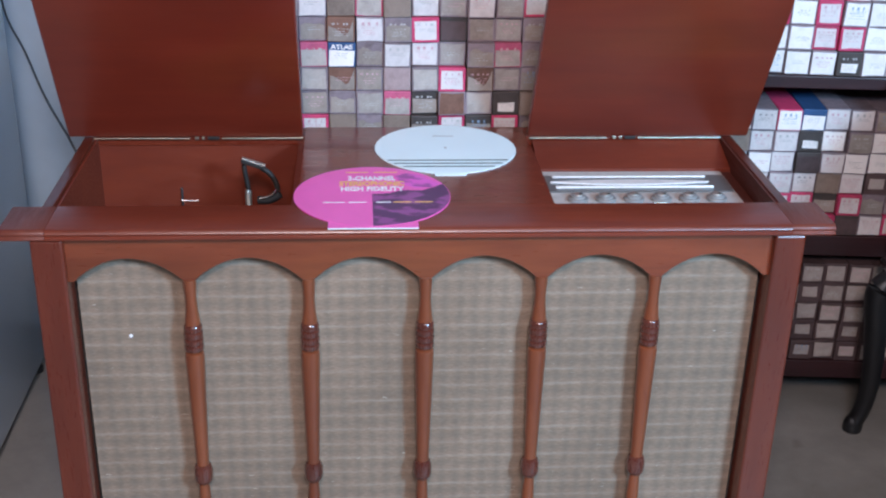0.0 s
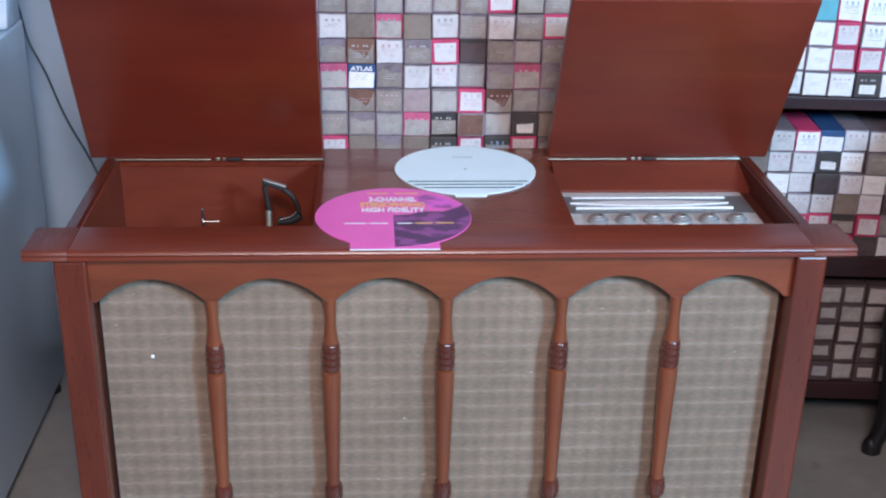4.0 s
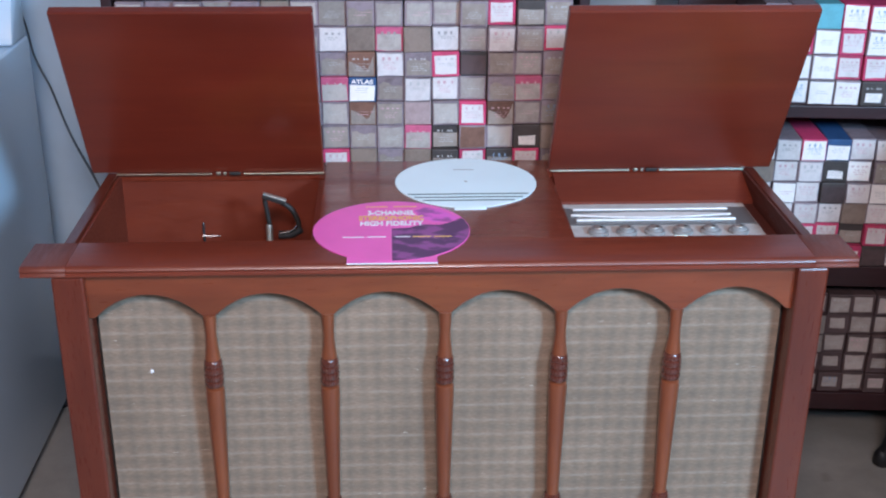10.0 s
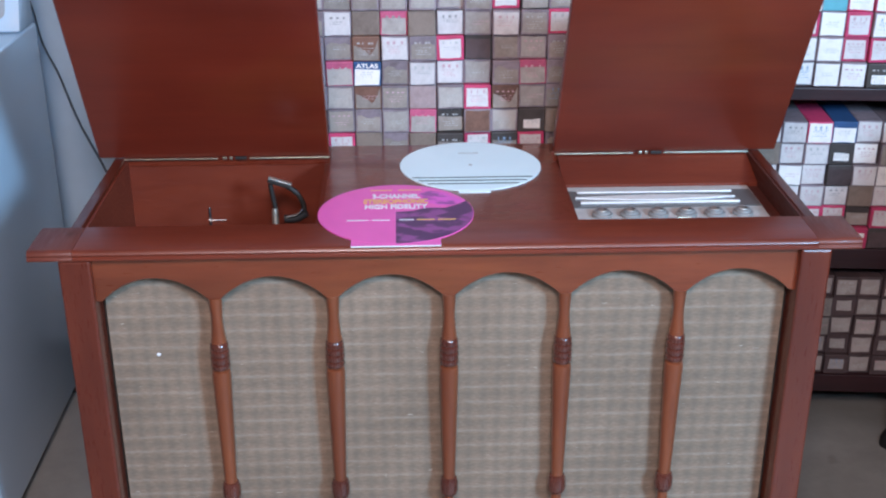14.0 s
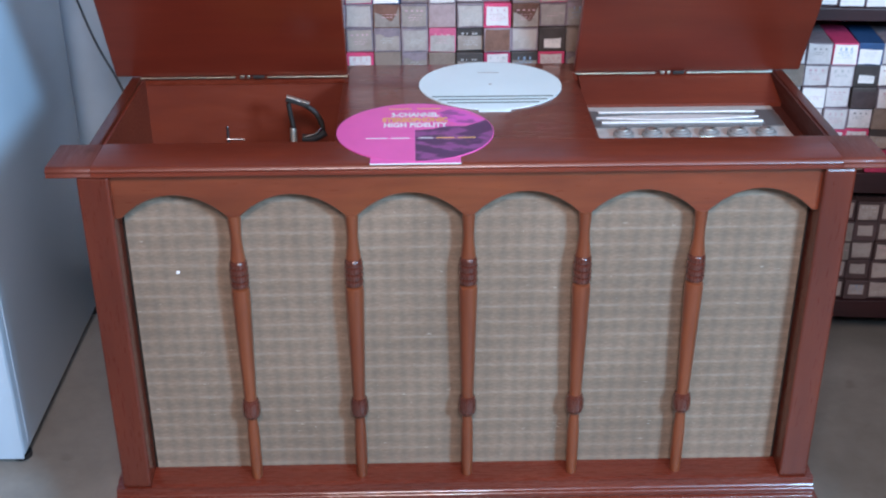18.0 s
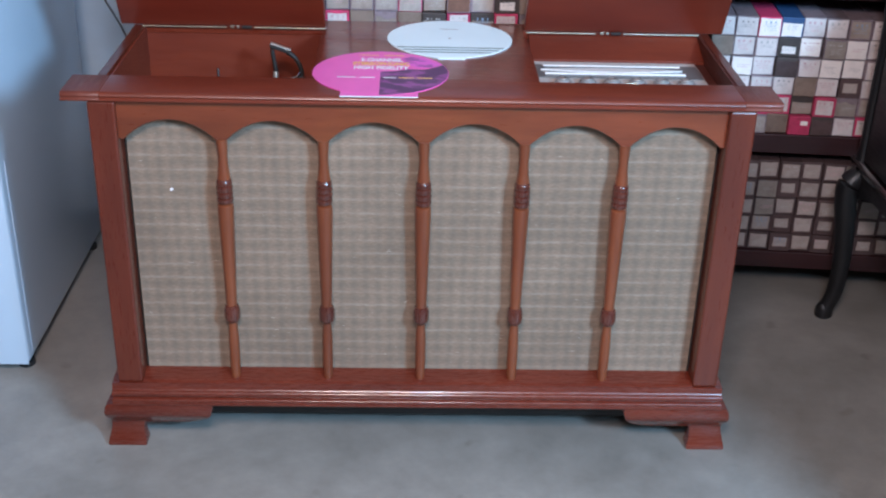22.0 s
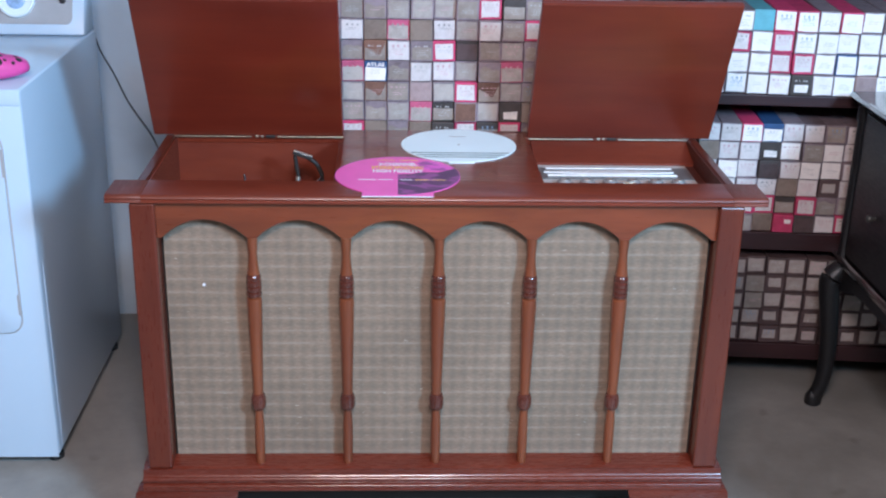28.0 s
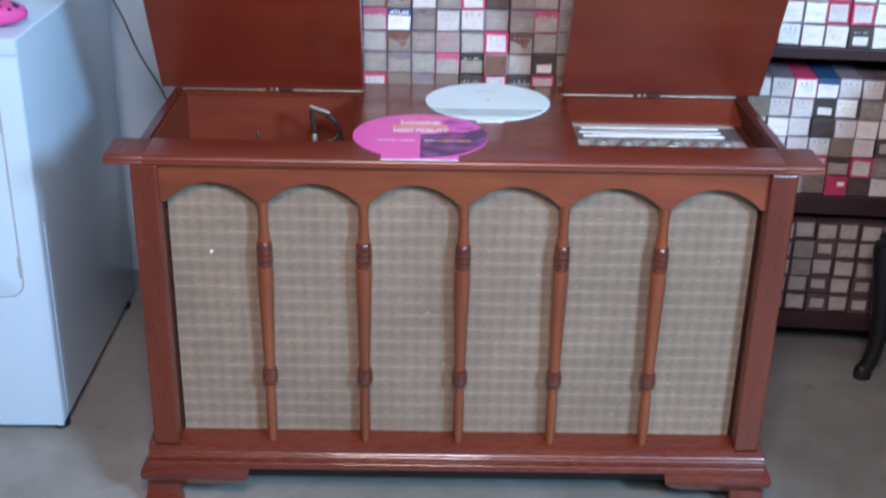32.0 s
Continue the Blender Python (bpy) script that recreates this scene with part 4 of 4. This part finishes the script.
def clog():
    """A foam clog, toe towards +x, open at the heel."""
    bm = bmesh.new()
    bmesh.ops.create_uvsphere(bm, u_segments=40, v_segments=24, radius=1)
    for v in bm.verts:
        v.co = clog_point(v.co)
    return bm


t = thing("clog", "bright pink perforated foam clog lying on the dryer", "shoe", pose(-1.020, 0.318, DH + 0.0005, 0, 0, 24))
part("upper", clog(), FOAM, t, smooth=True)
part("heel_strap", tube([(-0.005, -0.050, 0.045), (-0.07, -0.052, 0.075), (-0.112, -0.03, 0.085), (-0.117, 0.03, 0.085), (-0.07, 0.052, 0.075), (-0.005, 0.050, 0.045)], 0.009, 10), FOAM, t, "pink heel strap", smooth=True)
for az, el, r in ((-24, 34, 0.0075), (-46, 26, 0.0042), (-52, 40, 0.0042), (-66, 28, 0.0078), (-80, 40, 0.0055), (-5, 44, 0.0055), (-38, 58, 0.006), (10, 60, 0.005)):
    def dirn(a, e):
        a, e = radians(a), radians(e)
        return (math.cos(e) * math.cos(a), math.cos(e) * math.sin(a), math.sin(e))
    p = clog_point(dirn(az, el))
    n = (clog_point(dirn(az + 2, el)) - p).cross(clog_point(dirn(az, el + 2)) - p).normalized()
    m = Matrix.Translation(p) @ n.to_track_quat("Z", "Y").to_matrix().to_4x4()
    part("vent_hole", lathe([(r, -0.002), (r, 0.0008)], 14, (0, 0, 0), m), DARK_IN, t)

# ---- power cord ----
CORD_POINTS = [(-0.985, 1.118, 1.06), (-0.969, 1.118, 0.974), (-0.948, 1.10, 0.914), (-0.913, 1.02, 0.859), (-0.850, 0.90, 0.815), (-0.790, 0.76, 0.782), (-0.735, 0.62, 0.776), (-0.675, 0.49, 0.760), (-0.640, 0.467, 0.70), (-0.58, 0.465, 0.62)]
cord = solid("power_cord", tube(CORD_POINTS, 0.0025, 8), CORD, "thin dark power cord hanging down behind the console", "cord", smooth=True)

# ---- dresser ----
dresser = thing("black_dresser", "black lacquered dresser on curved cabriole legs", "dresser", pose(0, 0, 0))
part("body", box(1.082, 1.60, -0.80, 0.585, 0.40, 0.832, 0.004), BLACK_WOOD, dresser)
part("top", prism([(1.062, 0.838), (1.056, 0.845), (1.060, 0.853), (1.068, 0.856), (1.62, 0.856), (1.62, 0.8325), (1.068, 0.8325)], "y", -0.83, 0.61, 0.001), BLACK_GLOSS, dresser, "glossy black overhanging top", smooth=True)
part("corner_pilaster", lathe([(0.016, 0.401), (0.017, 0.43), (0.013, 0.44), (0.013, 0.79), (0.017, 0.80), (0.016, 0.831)], 16, (1.083, 0.565, 0)), BLACK_WOOD, dresser, smooth=True)
part("apron_moulding", prism([(1.070, 0.408), (1.063, 0.416), (1.063, 0.428), (1.071, 0.4355), (1.0815, 0.4355), (1.0815, 0.408)], "y", -0.81, 0.59, 0.001), BLACK_GLOSS, dresser, "beaded lower edge", smooth=True)
apron = [(-0.80, 0.4075), (0.585, 0.4075), (0.585, 0.34), (0.52, 0.345), (0.475, 0.362), (0.44, 0.374), (0.36, 0.378), (-0.57, 0.378), (-0.65, 0.374), (-0.69, 0.362), (-0.735, 0.345), (-0.80, 0.34)]
part("apron", prism(apron, "x", 1.072, 1.0815), BLACK_WOOD, dresser, "shaped black apron")
dr = part("drawer_front", box(1.072, 1.0815, -0.75, 0.52, 0.445, 0.822, 0.003), BLACK_WOOD, dresser)
for y in (-0.06, 0.375):
    part("drawer_knob", lathe([(0.005, 0.0), (0.005, 0.01), (0.010, 0.015), (0.009, 0.022), (0.003, 0.025)], 16, (1.0715, y, 0.598), pose(0, 0, 0, 0, -90)), plain("aged_dark_metal", (0.12, 0.11, 0.1), 0.5, 0.8), dr, "small dull metal knob", smooth=True)

LEG_R = [(0.0, 0.024), (0.10, 0.029), (0.25, 0.0275), (0.5, 0.0240), (0.75, 0.0200), (0.9, 0.0190), (1.0, 0.0195)]


def cabriole(x, y, sx):
    """A slim S-shaped leg: knee outwards, ankle inwards, foot turned out."""
    def rad(u):
        for (a, ra), (b, rb) in zip(LEG_R, LEG_R[1:]):
            if a <= u <= b:
                return ra + (rb - ra) * (u - a) / (b - a)
        return LEG_R[-1][1]
    line = [(0.004, 0.400), (-0.020, 0.372), (-0.021, 0.335), (-0.014, 0.285), (-0.006, 0.223), (-0.001, 0.156), (-0.003, 0.088), (-0.010, 0.052), (-0.019, 0.028)]
    return tube([(x + sx * dx, y, z) for dx, z in line], 0.02, 16, rad)


for x, y, s in ((1.074, 0.545, 1), (1.074, -0.76, 1), (1.57, 0.545, -1), (1.57, -0.76, -1)):
    leg = part("leg", cabriole(x, y, s), BLACK_WOOD, dresser, "curved cabriole leg", smooth=True)
    fx = x - s * 0.022
    foot = lathe([(0.015, 0.0), (0.0195, 0.004), (0.0205, 0.014), (0.0195, 0.028), (0.014, 0.040), (0.008, 0.044)], 18)
    foot.transform(pose(fx, y, 0) @ Matrix.Diagonal((1.12, 1.0, 1.0, 1)))
    part("foot_pad", foot, BLACK_WOOD, leg, smooth=True)

# ---- glasses above the middle shelf ----
GLASS, gnt, gb = node_mat("clear_glass", 0.03)
gb.inputs["Transmission Weight"].default_value = 1.0
gb.inputs["IOR"].default_value = 1.45
tumbler = thing("tumbler", "clear glass tumbler standing on the shelf top", "glass", pose(0.02, 0.54, 1.119), "glass tumblers on the shelf")
part("glass_body", lathe([(0.024, 0.0005), (0.026, 0.004), (0.030, 0.10), (0.028, 0.10), (0.0245, 0.010), (0.01, 0.008)], 24), GLASS, tumbler, smooth=True)
for i in range(1, 6):
    copy_thing(tumbler, pose(0.02 + i * 0.062, 0.54 + 0.004 * (i % 2), 1.119))
